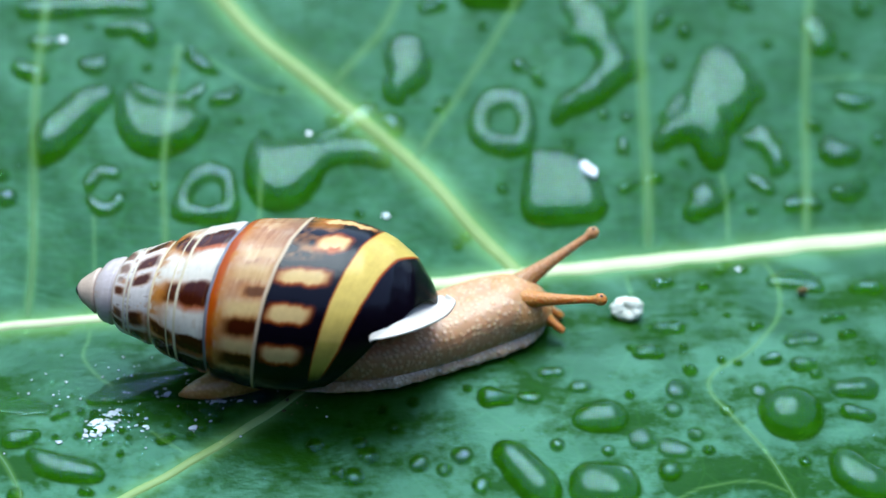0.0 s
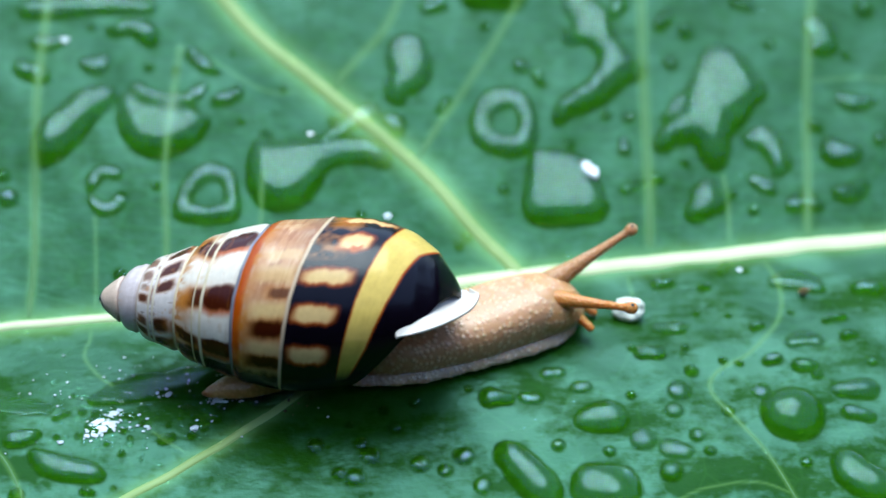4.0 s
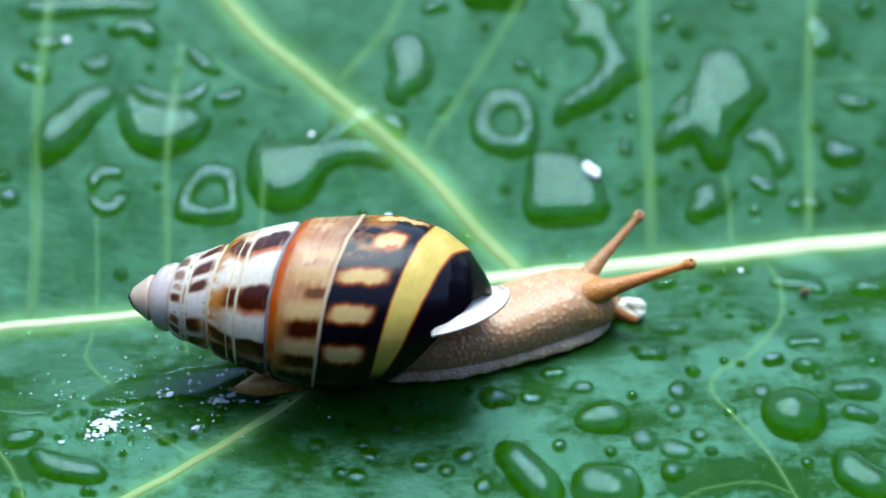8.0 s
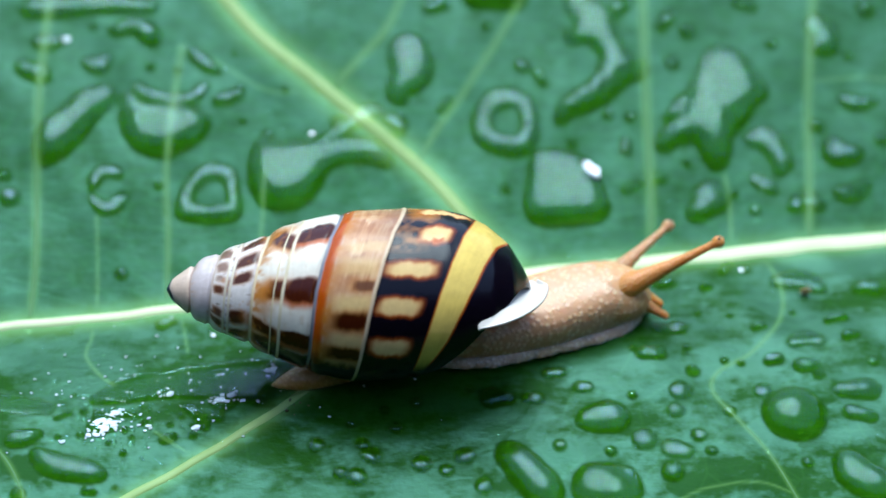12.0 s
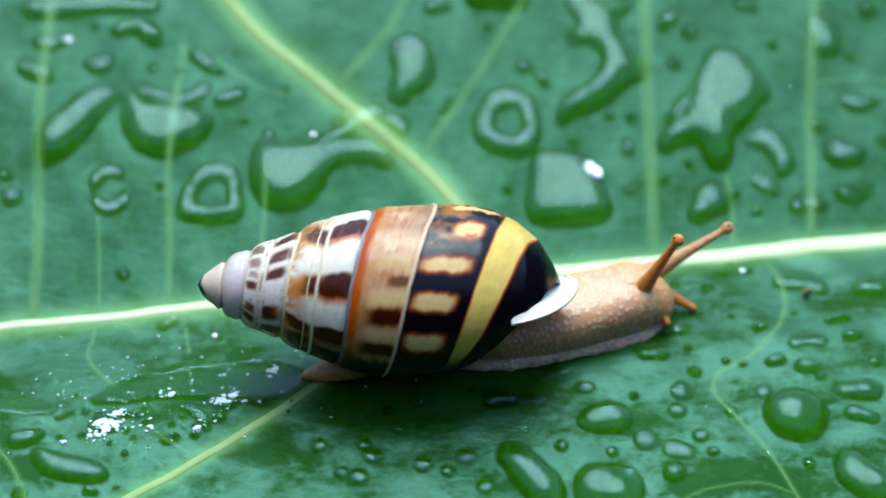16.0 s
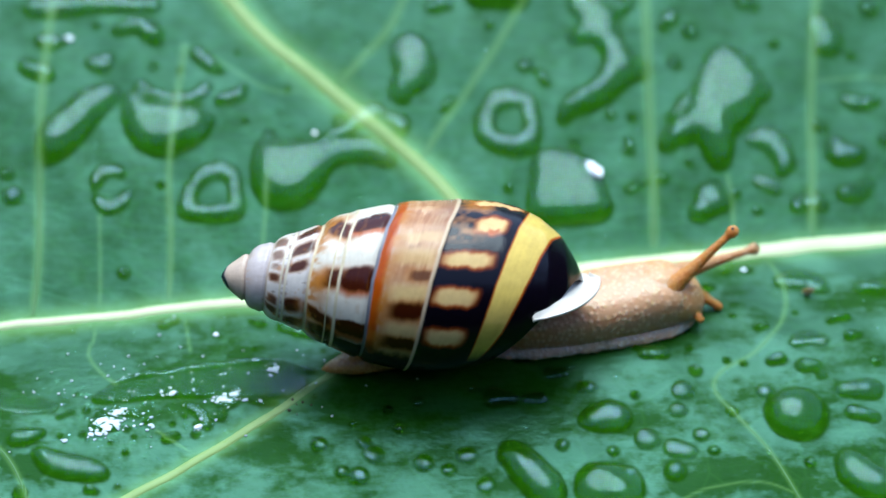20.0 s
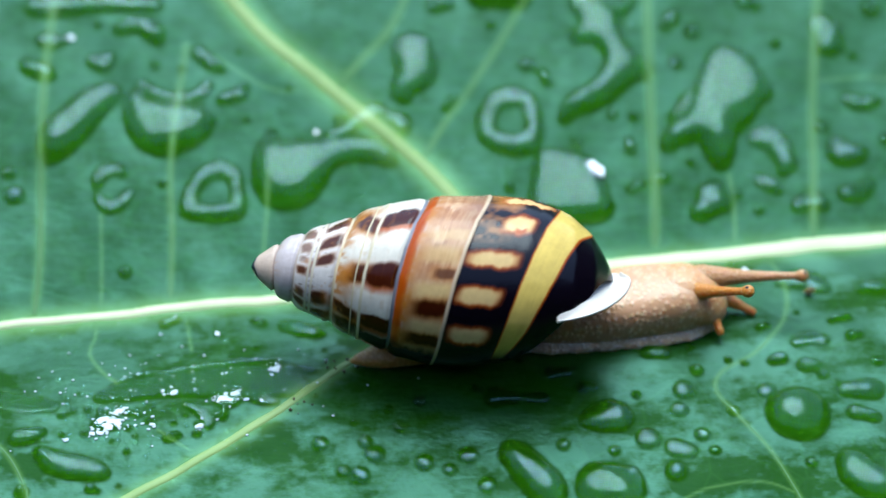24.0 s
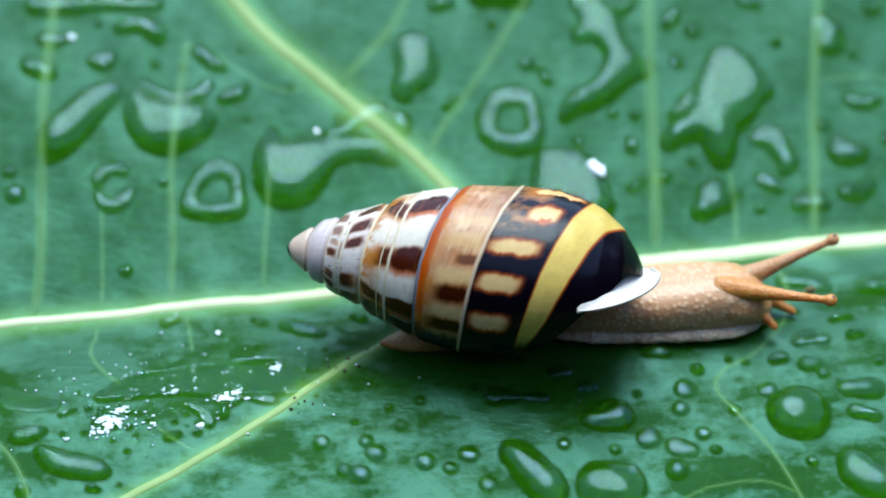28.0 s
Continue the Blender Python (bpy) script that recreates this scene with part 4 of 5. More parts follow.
def tube(name, sections, material, nv=40, power=2.0, n=60, ragged=0.0):
    """A closed body from rows of (x, centre y, centre z, half width, rise, fall)."""
    c = spline(sections, n)
    ph = np.linspace(0, 2 * math.pi, nv, endpoint=False)
    co, si = np.cos(ph), np.sin(ph)
    co, si = np.sign(co) * np.abs(co) ** (2 / power), np.sign(si) * np.abs(si) ** (2 / power)
    vs = []
    for x, yc, zc, w, hi, lo in c:
        w *= 1 + ragged * (math.sin(2.1 * x) + 0.7 * math.sin(4.7 * x + 1) + 0.5 * math.sin(9.1 * x))
        vs.append(np.stack([np.full(nv, x), yc + max(w, 0.01) * co, zc + np.where(si > 0, max(hi, 0.01), max(lo, 0.01)) * si], -1))
    v = np.array(vs).reshape(-1, 3)
    faces = [tuple(f) for f in grid_faces(n, nv, True)] + [tuple(range(nv))[::-1], tuple(range((n - 1) * nv, n * nv))]
    return mesh_of(name, v * MM, faces, material)


def build_snail():
    snail = tagged(new("snail"), "tan snail with a striped cone shell crawling over the wet leaf", "snail")
    p = {"snail": snail, "shell": build_shell(snail)}
    p["rear"] = part("rear_foot", tube("rear_foot", [(-13.5, 0, 0.25, 0.1, 0.1, 0.2), (-12.4, -0.2, 0.5, 0.8, 0.6, 0.6), (-9.5, -0.4, 0.8, 1.8, 1.5, 0.9), (-4, 0.3, 1.0, 2.6, 2.2, 1.1),
                                                     (3, 1.2, 1.0, 2.6, 2.6, 1.1), (8, 1.0, 1.0, 2.8, 2.6, 1.1), (12, 0.2, 1.0, 3.0, 2.6, 1.1), (16, -0.4, 0.9, 2.4, 1.8, 0.9), (18, -0.5, 0.8, 1.0, 0.8, 0.6)], TAIL_SKIN), snail, "tan tapering tail of the foot")
    neck = p["neck"] = part("neck", tube("neck", [(-30, 2.6, 1.6, 0.4, 0.4, 0.8), (-27.5, 2.0, 2.0, 1.6, 1.2, 1.4), (-23.5, 1.0, 2.4, 3.0, 1.9, 1.9), (-18, 0.0, 2.6, 3.9, 2.3, 2.3), (-12, -0.2, 2.6, 4.2, 2.9, 2.3), (-7, 0, 2.7, 4.1, 3.25, 2.4),
                                                  (-3.5, 0, 2.8, 3.7, 3.3, 2.5), (-1.5, 0, 2.8, 3.2, 2.9, 2.4), (0, 0, 2.6, 2.0, 2.0, 1.8)], SKIN, power=2.8), snail, "tan warty neck")
    part("foot_edge", tube("foot_edge", [(-31, 2.6, 0.3, 0.3, 0.1, 0.3), (-28, 1.9, 0.45, 1.8, 0.4, 0.5), (-23.5, 0.8, 0.5, 3.4, 0.7, 0.6), (-18, 0.0, 0.55, 4.4, 1.5, 0.6), (-14, 0.0, 0.52, 4.6, 2.0, 0.58), (-10, 0, 0.5, 4.55, 2.2, 0.55), (-5, 0, 0.45, 4.3, 1.9, 0.5),
                                         (-2, 0, 0.4, 3.7, 1.4, 0.45), (-0.2, 0, 0.35, 2.7, 0.9, 0.4), (0.9, 0, 0.3, 1.4, 0.4, 0.3)], SOLE, power=2.0, n=110, ragged=0.018), neck, "pale grey wet edge of the foot")
    p["head"] = part("head", tube("head", [(-6.4, 0, 3.0, 2.4, 2.2, 2.0), (-5, 0, 3.0, 3.4, 3.0, 2.5), (-3, 0, 3.0, 3.8, 3.4, 2.8), (-1.2, 0, 2.8, 3.5, 3.2, 2.7), (0.3, 0, 2.5, 2.9, 2.6, 2.4),
                                           (1.3, 0, 2.1, 2.0, 1.8, 1.9), (1.8, 0, 1.9, 1.0, 0.9, 1.0), (1.95, 0, 1.9, 0.2, 0.2, 0.2)], HEAD_SKIN), snail, "tan rounded head")
    for key, mat in (("eye_far", STALK_DARK), ("eye_near", STALK)):
        st = p[key] = part("eye_stalk", tube("eye_stalk", [(-13.0, 0, 0, 0.4, 0.4, 0.4), (-12.4, 0, 0, 1.2, 1.2, 1.2), (-11.0, 0, 0, 1.35, 1.35, 1.35), (-9.8, 0, 0, 1.2, 1.2, 1.2), (-8.3, 0, 0, 0.95, 0.95, 0.95), (-6, 0, 0, 0.66, 0.66, 0.66), (-3.5, 0, 0, 0.47, 0.47, 0.47), (-1.4, 0, 0, 0.40, 0.40, 0.40),
                                                           (-0.75, 0, 0, 0.62, 0.62, 0.62), (-0.25, 0, 0, 0.6, 0.6, 0.6), (0.1, 0, 0, 0.3, 0.3, 0.3), (0.14, 0, 0, 0.05, 0.05, 0.05)], mat, 24), snail, "amber translucent eye stalk")
        part("eye", tube("eye", [(-0.5, -0.1, 0.46, 0.04, 0.03, 0.03), (-0.42, -0.12, 0.48, 0.17, 0.15, 0.15), (-0.28, -0.12, 0.49, 0.2, 0.16, 0.16), (-0.14, -0.12, 0.47, 0.15, 0.14, 0.14),
                                 (-0.08, -0.1, 0.45, 0.03, 0.03, 0.03)], PUPIL, 12, n=16), st, "black eye dot")
    for key in ("feeler_far", "feeler_near"):
        p[key] = part("feeler", tube("feeler", [(-4.2, 0, 0, 0.85, 0.85, 0.85), (-2.6, 0, 0, 0.66, 0.66, 0.66), (-1.2, 0, 0, 0.44, 0.44, 0.44), (-0.5, 0, 0, 0.42, 0.42, 0.42), (-0.1, 0, 0, 0.3, 0.3, 0.3), (0, 0, 0, 0.05, 0.05, 0.05)],
                                               STALK, 20, n=30), snail, "short amber lower feeler")
    return p


SNAIL = build_snail()


def build_crumb():
    """A pale hollow scrap of plant that the snail reaches."""
    bm = bmesh.new()
    bmesh.ops.create_icosphere(bm, subdivisions=4, radius=1.0)
    for v in bm.verts:
        c = v.co.copy()
        k = 1 + 0.22 * noise.noise(c * 1.7) + 0.10 * noise.noise(c * 4.0)
        hollow = max(0.0, c.dot(Vector((-0.25, -0.8, 0.5)).normalized()) - 0.45)
        k -= 1.35 * hollow
        v.co = Vector((c.x * 1.75 * k, c.y * 1.3 * k, c.z * 1.25 * k + 1.15))
        v.co *= MM
    me = bpy.data.meshes.new("food_scrap")
    bm.to_mesh(me)
    me.polygons.foreach_set("use_smooth", [True] * len(me.polygons))
    me.materials.append(CRUMB)
    return tagged(new("food_scrap", me), "small pale hollow scrap of plant lying on the leaf", "scrap")


SCRAP = build_crumb()


def build_flake():
    """A white chip of petal stuck on the wet leaf."""
    x0, y0 = 16.8, 8.8
    rim = [(-1.0, 0.75), (-0.35, 0.95), (0.25, 0.35), (0.95, 0.0), (0.9, -0.95), (0.1, -0.75), (-0.75, 0.05)]
    vs = [(0.05, 0.0, 0.10)] + [(0.92 * a, 0.98 * b, 0.05 * math.sin(3 * i)) for i, (a, b) in enumerate(rim)]
    vs = [(a, b, leaf_z(x0 + a, y0 + b) - leaf_z(x0, y0) + 0.4 + c) for a, b, c in vs]
    ob = new("petal_flake", mesh_of("petal_flake", np.array(vs) * MM, [(0, i + 1, (i + 1) % 7 + 1) for i in range(7)][::-1], FLAKE_AND_GLINT, False))
    ob.location = (x0 * MM, y0 * MM, leaf_z(x0, y0) * MM)
    thick = ob.modifiers.new("thickness", "SOLIDIFY")
    thick.thickness, thick.offset = 0.4 * MM, -1
    tagged(ob, "tiny white chip of petal stuck to the wet leaf", "flake")


build_flake()


def build_speck(x, y, r):
    """A tiny pale chip, a bent four-sided scale; some stand in for glints on water beads."""
    vs = [(-r, 0.1 * r, 0.0), (-0.2 * r, 0.9 * r, 0.15 * r), (1.0 * r, 0.2 * r, 0.0), (0.3 * r, -0.8 * r, -0.1 * r), (0.05 * r, 0.1 * r, 0.35 * r)]
    ob = new("pale_speck", mesh_of("pale_speck", np.array(vs) * MM, [(0, 4, 1), (1, 4, 2), (2, 4, 3), (3, 4, 0)][::-1], FLAKE_AND_GLINT, False))
    ob.location = (x * MM, y * MM, (leaf_z(x, y) + 0.30 * r) * MM)
    thick = ob.modifiers.new("thickness", "SOLIDIFY")
    thick.thickness, thick.offset = 0.3 * r * MM, 0
    tagged(ob, "tiny white fleck on the wet leaf, some made for bead glints", "speck", group="white specks on the leaf")


for place in SPECKS_AND_GLINTS:
    build_speck(*place)


def build_husk():
    """A brown seed husk held inside a bead of water."""
    rng = random.Random(9)
    bm = bmesh.new()
    for k in range(5):
        m = Matrix.Translation((rng.uniform(-0.35, 0.35), rng.uniform(-0.2, 0.2), 0.25 + 0.16 * k)) @ Euler((rng.uniform(0, 3), rng.uniform(0, 3), 0)).to_matrix().to_4x4() @ Matrix.Diagonal((0.45, 0.18, 0.14, 1))
        bmesh.ops.create_icosphere(bm, subdivisions=2, radius=1.0, matrix=m)
    bm.transform(Matrix.Diagonal((MM, MM, MM, 1)))
    me = bpy.data.meshes.new("seed_husk")
    bm.to_mesh(me)
    bm.free()
    me.polygons.foreach_set("use_smooth", [True] * len(me.polygons))
    me.materials.append(HUSK)
    ob = tagged(new("seed_husk", me), "small brown broken seed husk lying on the wet leaf", "husk")
    ob.location = (HUSK_AT[0] * MM, HUSK_AT[1] * MM, leaf_z(*HUSK_AT) * MM)


build_husk()


# ---- what moves: rows of seconds, place in mm and turn in degrees ----
def motions():
    SNAIL_ROWS = [
        (0, -13.73, -18.18, 0.53, -4.2, 0.4, 16.1), (1, -13.15, -18.24, 0.49, -3.6, 0.3, 16.4), (2, -12.55, -18.20, 0.46, -3.1, 0.4, 16.3), (3, -12.02, -18.11, 0.44, -2.7, 0.3, 16.2),
        (3.5, -11.75, -18.10, 0.43, -2.5, 0.4, 16.0), (5.5, -10.47, -17.85, 0.42, -2.8, 0.4, 15.1), (6, -10.14, -17.90, 0.42, -3.1, 0.3, 15.3), (7, -9.41, -17.78, 0.41, -3.9, 0.2, 15.1),
        (8, -8.52, -17.58, 0.36, -4.9, 0.2, 15.8), (9, -7.52, -17.36, 0.29, -5.3, 0.3, 16.8), (10, -6.53, -17.09, 0.25, -4.9, 0.4, 17.2), (11, -5.48, -16.94, 0.29, -4.2, 0.7, 16.8),
        (12, -4.62, -16.76, 0.37, -4.0, 1.0, 17.2), (12.5, -4.15, -16.67, 0.43, -4.1, 1.2, 17.4), (14.5, -2.59, -16.49, 0.60, -5.8, 1.4, 16.8), (15, -2.27, -16.40, 0.61, -6.2, 1.3, 16.4),
        (16, -1.70, -16.30, 0.63, -7.0, 1.1, 14.7), (17, -1.21, -16.22, 0.63, -7.6, 1.1, 14.1), (18, -0.83, -16.06, 0.61, -7.9, 0.9, 13.1), (19, -0.21, -15.84, 0.58, -7.9, 0.7, 13.7),
        (20, 0.49, -15.64, 0.56, -7.5, 0.5, 12.7), (21, 1.15, -15.53, 0.56, -6.7, 0.4, 11.7), (21.5, 1.51, -15.53, 0.57, -6.3, 0.4, 11.8), (23.5, 2.99, -15.23, 0.62, -5.3, 0.5, 10.7),
        (24, 3.35, -15.19, 0.63, -5.3, 0.5, 10.4), (25, 4.05, -14.84, 0.61, -6.1, 0.4, 8.6), (26, 4.77, -14.48, 0.54, -7.0, 0.2, 7.4), (27, 5.56, -14.00, 0.42, -7.3, -0.2, 6.1),
        (28, 6.46, -13.52, 0.31, -5.7, -0.6, 5.1),
    ]
    SHELL_ROWS = [
        (0, 0.08, -0.17, 8.96, -40.8, 3.4, -19.9), (1, 0.09, -0.09, 8.97, -40.8, 2.8, -19.5), (2, 0.08, -0.00, 8.98, -41.5, 2.2, -18.9), (3, 0.09, 0.06, 8.99, -42.3, 1.8, -18.3),
        (3.5, 0.08, 0.08, 8.99, -42.5, 1.5, -18.0), (5.5, 0.07, 0.05, 8.99, -41.4, 1.5, -16.5), (6, 0.08, -0.00, 8.98, -41.3, 2.2, -16.1), (7, 0.09, -0.13, 8.97, -40.1, 2.9, -15.1),
        (8, 0.11, -0.29, 8.96, -38.4, 3.9, -15.1), (9, 0.10, -0.35, 8.96, -37.5, 5.2, -14.9), (10, 0.08, -0.28, 8.97, -37.3, 5.9, -14.5), (11, 0.03, -0.18, 8.99, -37.9, 6.2, -13.2),
        (12, -0.01, -0.15, 9.00, -39.0, 6.9, -12.8), (12.5, -0.03, -0.17, 9.00, -39.1, 7.3, -12.6), (14.5, -0.07, -0.42, 8.96, -37.3, 7.6, -11.2), (15, -0.07, -0.50, 8.95, -36.5, 7.6, -10.8),
        (16, -0.05, -0.61, 8.93, -36.0, 8.2, -8.5), (17, -0.05, -0.69, 8.92, -35.6, 8.7, -7.6), (18, -0.02, -0.74, 8.91, -35.3, 9.2, -6.2), (19, 0.01, -0.75, 8.91, -34.9, 9.0, -7.5),
        (20, 0.03, -0.68, 8.92, -35.6, 8.6, -7.8), (21, 0.04, -0.56, 8.94, -36.0, 8.4, -7.7), (21.5, 0.03, -0.49, 8.95, -36.0, 8.2, -8.2), (23.5, 0.01, -0.34, 8.96, -35.1, 7.0, -9.4),
        (24, 0.01, -0.34, 8.96, -35.6, 6.6, -9.9), (25, 0.01, -0.46, 8.94, -35.0, 6.0, -9.5), (26, 0.03, -0.59, 8.93, -34.8, 5.8, -9.7), (27, 0.09, -0.63, 8.92, -35.0, 5.2, -10.4),
        (28, 0.14, -0.40, 8.95, -36.6, 3.9, -11.8),
    ]
    NECK_ROWS = [
        (0, 24.69, -0.00, -0.00, -3.0, 0.1, 5.4), (1, 24.97, 0.00, 0.00, -4.0, 0.5, 4.6), (2, 25.38, 0.00, 0.00, -4.6, 0.8, 4.1), (3, 25.10, 0.00, 0.00, -4.8, 0.9, 3.7),
        (3.5, 25.37, 0.00, 0.00, -4.7, 0.9, 3.8), (5.5, 26.07, -0.00, 0.00, -3.6, -0.1, 4.3), (6, 26.25, 0.00, 0.00, -3.2, -0.3, 4.0), (7, 26.37, 0.00, 0.00, -2.3, -0.5, 4.0),
        (8, 26.31, 0.00, -0.00, -1.8, -0.1, 3.2), (9, 26.26, 0.00, -0.00, -1.3, 0.9, 2.5), (10, 25.99, -0.00, 0.00, -0.9, 1.7, 2.2), (11, 26.33, 0.00, -0.00, 0.7, 1.9, 2.8),
        (12, 26.04, 0.00, 0.00, 1.7, 1.7, 1.4), (12.5, 25.77, 0.00, -0.00, 2.4, 1.5, 0.8), (14.5, 25.26, -0.00, 0.00, 5.3, 0.5, -0.5), (15, 25.28, 0.00, 0.00, 5.7, 0.3, -0.7),
        (16, 25.07, 0.00, 0.00, 6.4, -0.1, 0.1), (17, 24.65, 0.00, 0.00, 6.7, -0.2, -0.3), (18, 24.80, 0.00, -0.00, 6.6, -0.3, -0.5), (19, 24.97, -0.00, 0.00, 5.6, 0.0, -2.3),
        (20, 25.82, 0.00, -0.00, 4.2, -0.1, -2.6), (21, 25.85, 0.00, 0.00, 3.3, -0.3, -3.0), (21.5, 25.66, 0.00, -0.00, 2.8, -0.4, -3.8), (23.5, 25.13, -0.00, -0.00, 2.3, -1.1, -5.7),
        (24, 25.02, 0.00, 0.00, 2.4, -1.2, -6.3), (25, 24.90, 0.00, 0.00, 2.9, -1.1, -5.9), (26, 25.32, 0.00, 0.00, 2.6, -1.1, -5.7), (27, 25.92, 0.00, 0.00, 0.1, -0.6, -5.2),
        (28, 26.16, 0.00, 0.00, -3.9, -0.2, -5.1),
    ]
    HEAD_ROWS = [
        (0, 24.69, -0.00, -0.00, -3.0, 0.1, 5.4), (1, 24.97, 0.00, 0.00, -4.0, 0.5, 4.6), (2, 25.38, 0.00, 0.00, -4.6, 0.8, 4.1), (3, 25.10, 0.00, 0.00, -4.8, 0.9, 3.7),
        (3.5, 25.37, 0.00, 0.00, -4.7, 0.9, 3.8), (5.5, 26.07, -0.00, 0.00, -3.6, -0.1, 4.3), (6, 26.25, 0.00, 0.00, -3.2, -0.3, 4.0), (7, 26.37, 0.00, 0.00, -2.3, -0.5, 4.0),
        (8, 26.31, 0.00, -0.00, -1.8, -0.1, 3.2), (9, 26.26, 0.00, -0.00, -1.3, 0.9, 2.5), (10, 25.99, -0.00, 0.00, -0.9, 1.7, 2.2), (11, 26.33, 0.00, -0.00, 0.7, 1.9, 2.8),
        (12, 26.04, 0.00, 0.00, 1.7, 1.7, 1.4), (12.5, 25.77, 0.00, -0.00, 2.4, 1.5, -0.0), (14.5, 25.26, -0.00, 0.00, 5.2, 0.9, -4.5), (15, 25.28, 0.00, 0.00, 5.7, 0.8, -5.4),
        (16, 25.07, 0.00, 0.00, 6.2, 1.4, -13.1), (17, 24.65, 0.00, 0.00, 6.5, 1.8, -17.0), (18, 24.80, 0.00, -0.00, 6.4, 1.3, -14.8), (19, 24.97, -0.00, 0.00, 5.6, 0.8, -10.7),
        (20, 25.82, 0.00, -0.00, 4.2, 0.4, -9.7), (21, 25.85, 0.00, 0.00, 3.3, 0.1, -9.0), (21.5, 25.66, 0.00, -0.00, 2.9, -0.1, -9.6), (23.5, 25.13, -0.00, -0.00, 2.4, -0.9, -10.7),
        (24, 25.02, 0.00, 0.00, 2.5, -1.0, -11.1), (25, 24.90, 0.00, 0.00, 3.0, -0.9, -9.5), (26, 25.32, 0.00, 0.00, 2.7, -0.9, -8.9), (27, 25.92, 0.00, 0.00, 0.1, -0.6, -8.0),
        (28, 26.16, 0.00, 0.00, -3.9, -0.4, -7.5),
    ]
    EYE_FAR_ROWS = [
        (0, 32.41, 2.38, 8.93, -3.3, -25.3, 7.3), (1, 32.80, 2.69, 9.21, -4.4, -26.2, 8.3), (2, 33.93, 2.70, 9.31, -5.0, -25.1, 7.4), (3, 34.33, 2.38, 9.06, -5.2, -22.7, 5.0),
        (3.5, 34.25, 2.51, 9.06, -5.1, -23.3, 5.9), (5.5, 33.52, 2.94, 9.02, -4.1, -26.0, 9.9), (6, 33.38, 2.94, 9.02, -3.7, -26.7, 10.4), (7, 32.63, 4.28, 9.17, -2.4, -28.7, 21.3),
        (8, 32.48, 4.62, 9.23, -0.5, -28.8, 24.0), (9, 32.46, 5.32, 8.17, 1.3, -21.9, 28.3), (10, 31.81, 5.74, 8.26, 1.6, -22.9, 32.5), (11, 32.38, 5.53, 6.61, 0.7, -12.4, 30.2),
        (12, 32.44, 5.26, 6.26, 0.3, -9.7, 27.4), (12.5, 32.66, 4.61, 6.53, 0.8, -11.2, 22.5), (14.5, 33.59, 1.16, 8.34, 5.4, -20.4, 0.6), (15, 34.24, 0.89, 8.26, 5.9, -18.9, -0.8),
        (16, 33.83, 1.62, 8.93, 6.6, -23.9, 3.9), (17, 32.65, 3.01, 10.47, 6.9, -32.8, 12.8), (18, 33.09, 2.46, 9.75, 7.1, -29.0, 9.3), (19, 33.96, 0.99, 8.14, 6.0, -18.2, -0.7),
        (20, 34.73, 2.93, 4.89, 4.8, -1.1, 11.3), (21, 34.87, 1.77, 4.89, 3.4, -1.8, 4.3), (21.5, 34.91, 1.37, 4.80, 2.9, -1.2, 1.7), (23.5, 34.98, -0.79, 5.18, 2.5, -3.1, -10.6),
        (24, 35.17, -1.00, 4.96, 2.6, -1.8, -11.5), (25, 35.86, -1.04, 4.72, 3.2, -0.2, -10.7), (26, 35.90, -0.83, 4.70, 2.8, -0.0, -10.0), (27, 36.16, 0.62, 6.15, 0.1, -7.9, -3.4),
        (28, 35.19, 2.69, 8.09, -3.5, -19.9, 7.2),
    ]
    EYE_NEAR_ROWS = [
        (0, 30.34, -6.30, 7.14, -3.9, -13.9, -33.3), (1, 30.33, -6.68, 6.77, -4.8, -11.6, -36.7), (2, 29.69, -7.18, 7.41, -4.3, -16.2, -44.1), (3, 28.79, -7.55, 7.24, -3.5, -15.2, -49.3),
        (3.5, 29.74, -7.21, 7.02, -3.0, -13.4, -44.3), (5.5, 33.40, -5.48, 5.68, -2.2, -3.8, -24.1), (6, 34.10, -5.56, 5.76, -2.1, -4.2, -23.3), (7, 35.47, -5.39, 6.27, -2.3, -6.5, -19.5),
        (8, 35.28, -3.67, 8.36, -2.7, -17.3, -11.1), (9, 33.81, -1.86, 10.23, -2.0, -29.8, -1.4), (10, 32.65, -0.34, 11.67, -0.5, -38.6, 8.8), (11, 34.81, -2.56, 9.64, 0.7, -25.0, -4.9),
        (12, 34.75, -2.65, 9.73, 2.2, -24.7, -5.3), (12.5, 33.95, -2.66, 9.62, 3.1, -25.2, -5.7), (14.5, 30.60, -4.34, 10.56, 7.8, -36.5, -20.8), (15, 29.87, -4.90, 10.88, 8.7, -39.7, -27.2),
        (16, 25.92, -3.67, 12.98, 16.6, -64.8, -36.0), (17, 24.23, -3.24, 13.54, 24.4, -72.7, -45.6), (18, 24.75, -4.31, 12.89, 13.4, -65.6, -52.5), (19, 28.19, -5.43, 11.09, 5.5, -44.0, -36.7),
        (20, 30.66, -0.66, 10.86, 6.2, -39.9, 6.9), (21, 29.60, 1.95, 13.56, 5.8, -51.4, 29.5), (21.5, 29.30, 1.05, 12.31, 4.7, -49.3, 22.8), (23.5, 26.95, -6.39, 10.74, 4.3, -42.5, -53.8),
        (24, 26.79, -7.34, 9.52, 4.4, -33.0, -58.9), (25, 26.11, -7.85, 8.50, 5.3, -26.5, -63.2), (26, 27.77, -7.20, 8.01, 4.3, -22.5, -50.9), (27, 30.27, -5.83, 6.63, 0.0, -11.3, -34.2),
        (28, 33.64, -4.29, 5.45, -4.5, -1.6, -18.1),
    ]
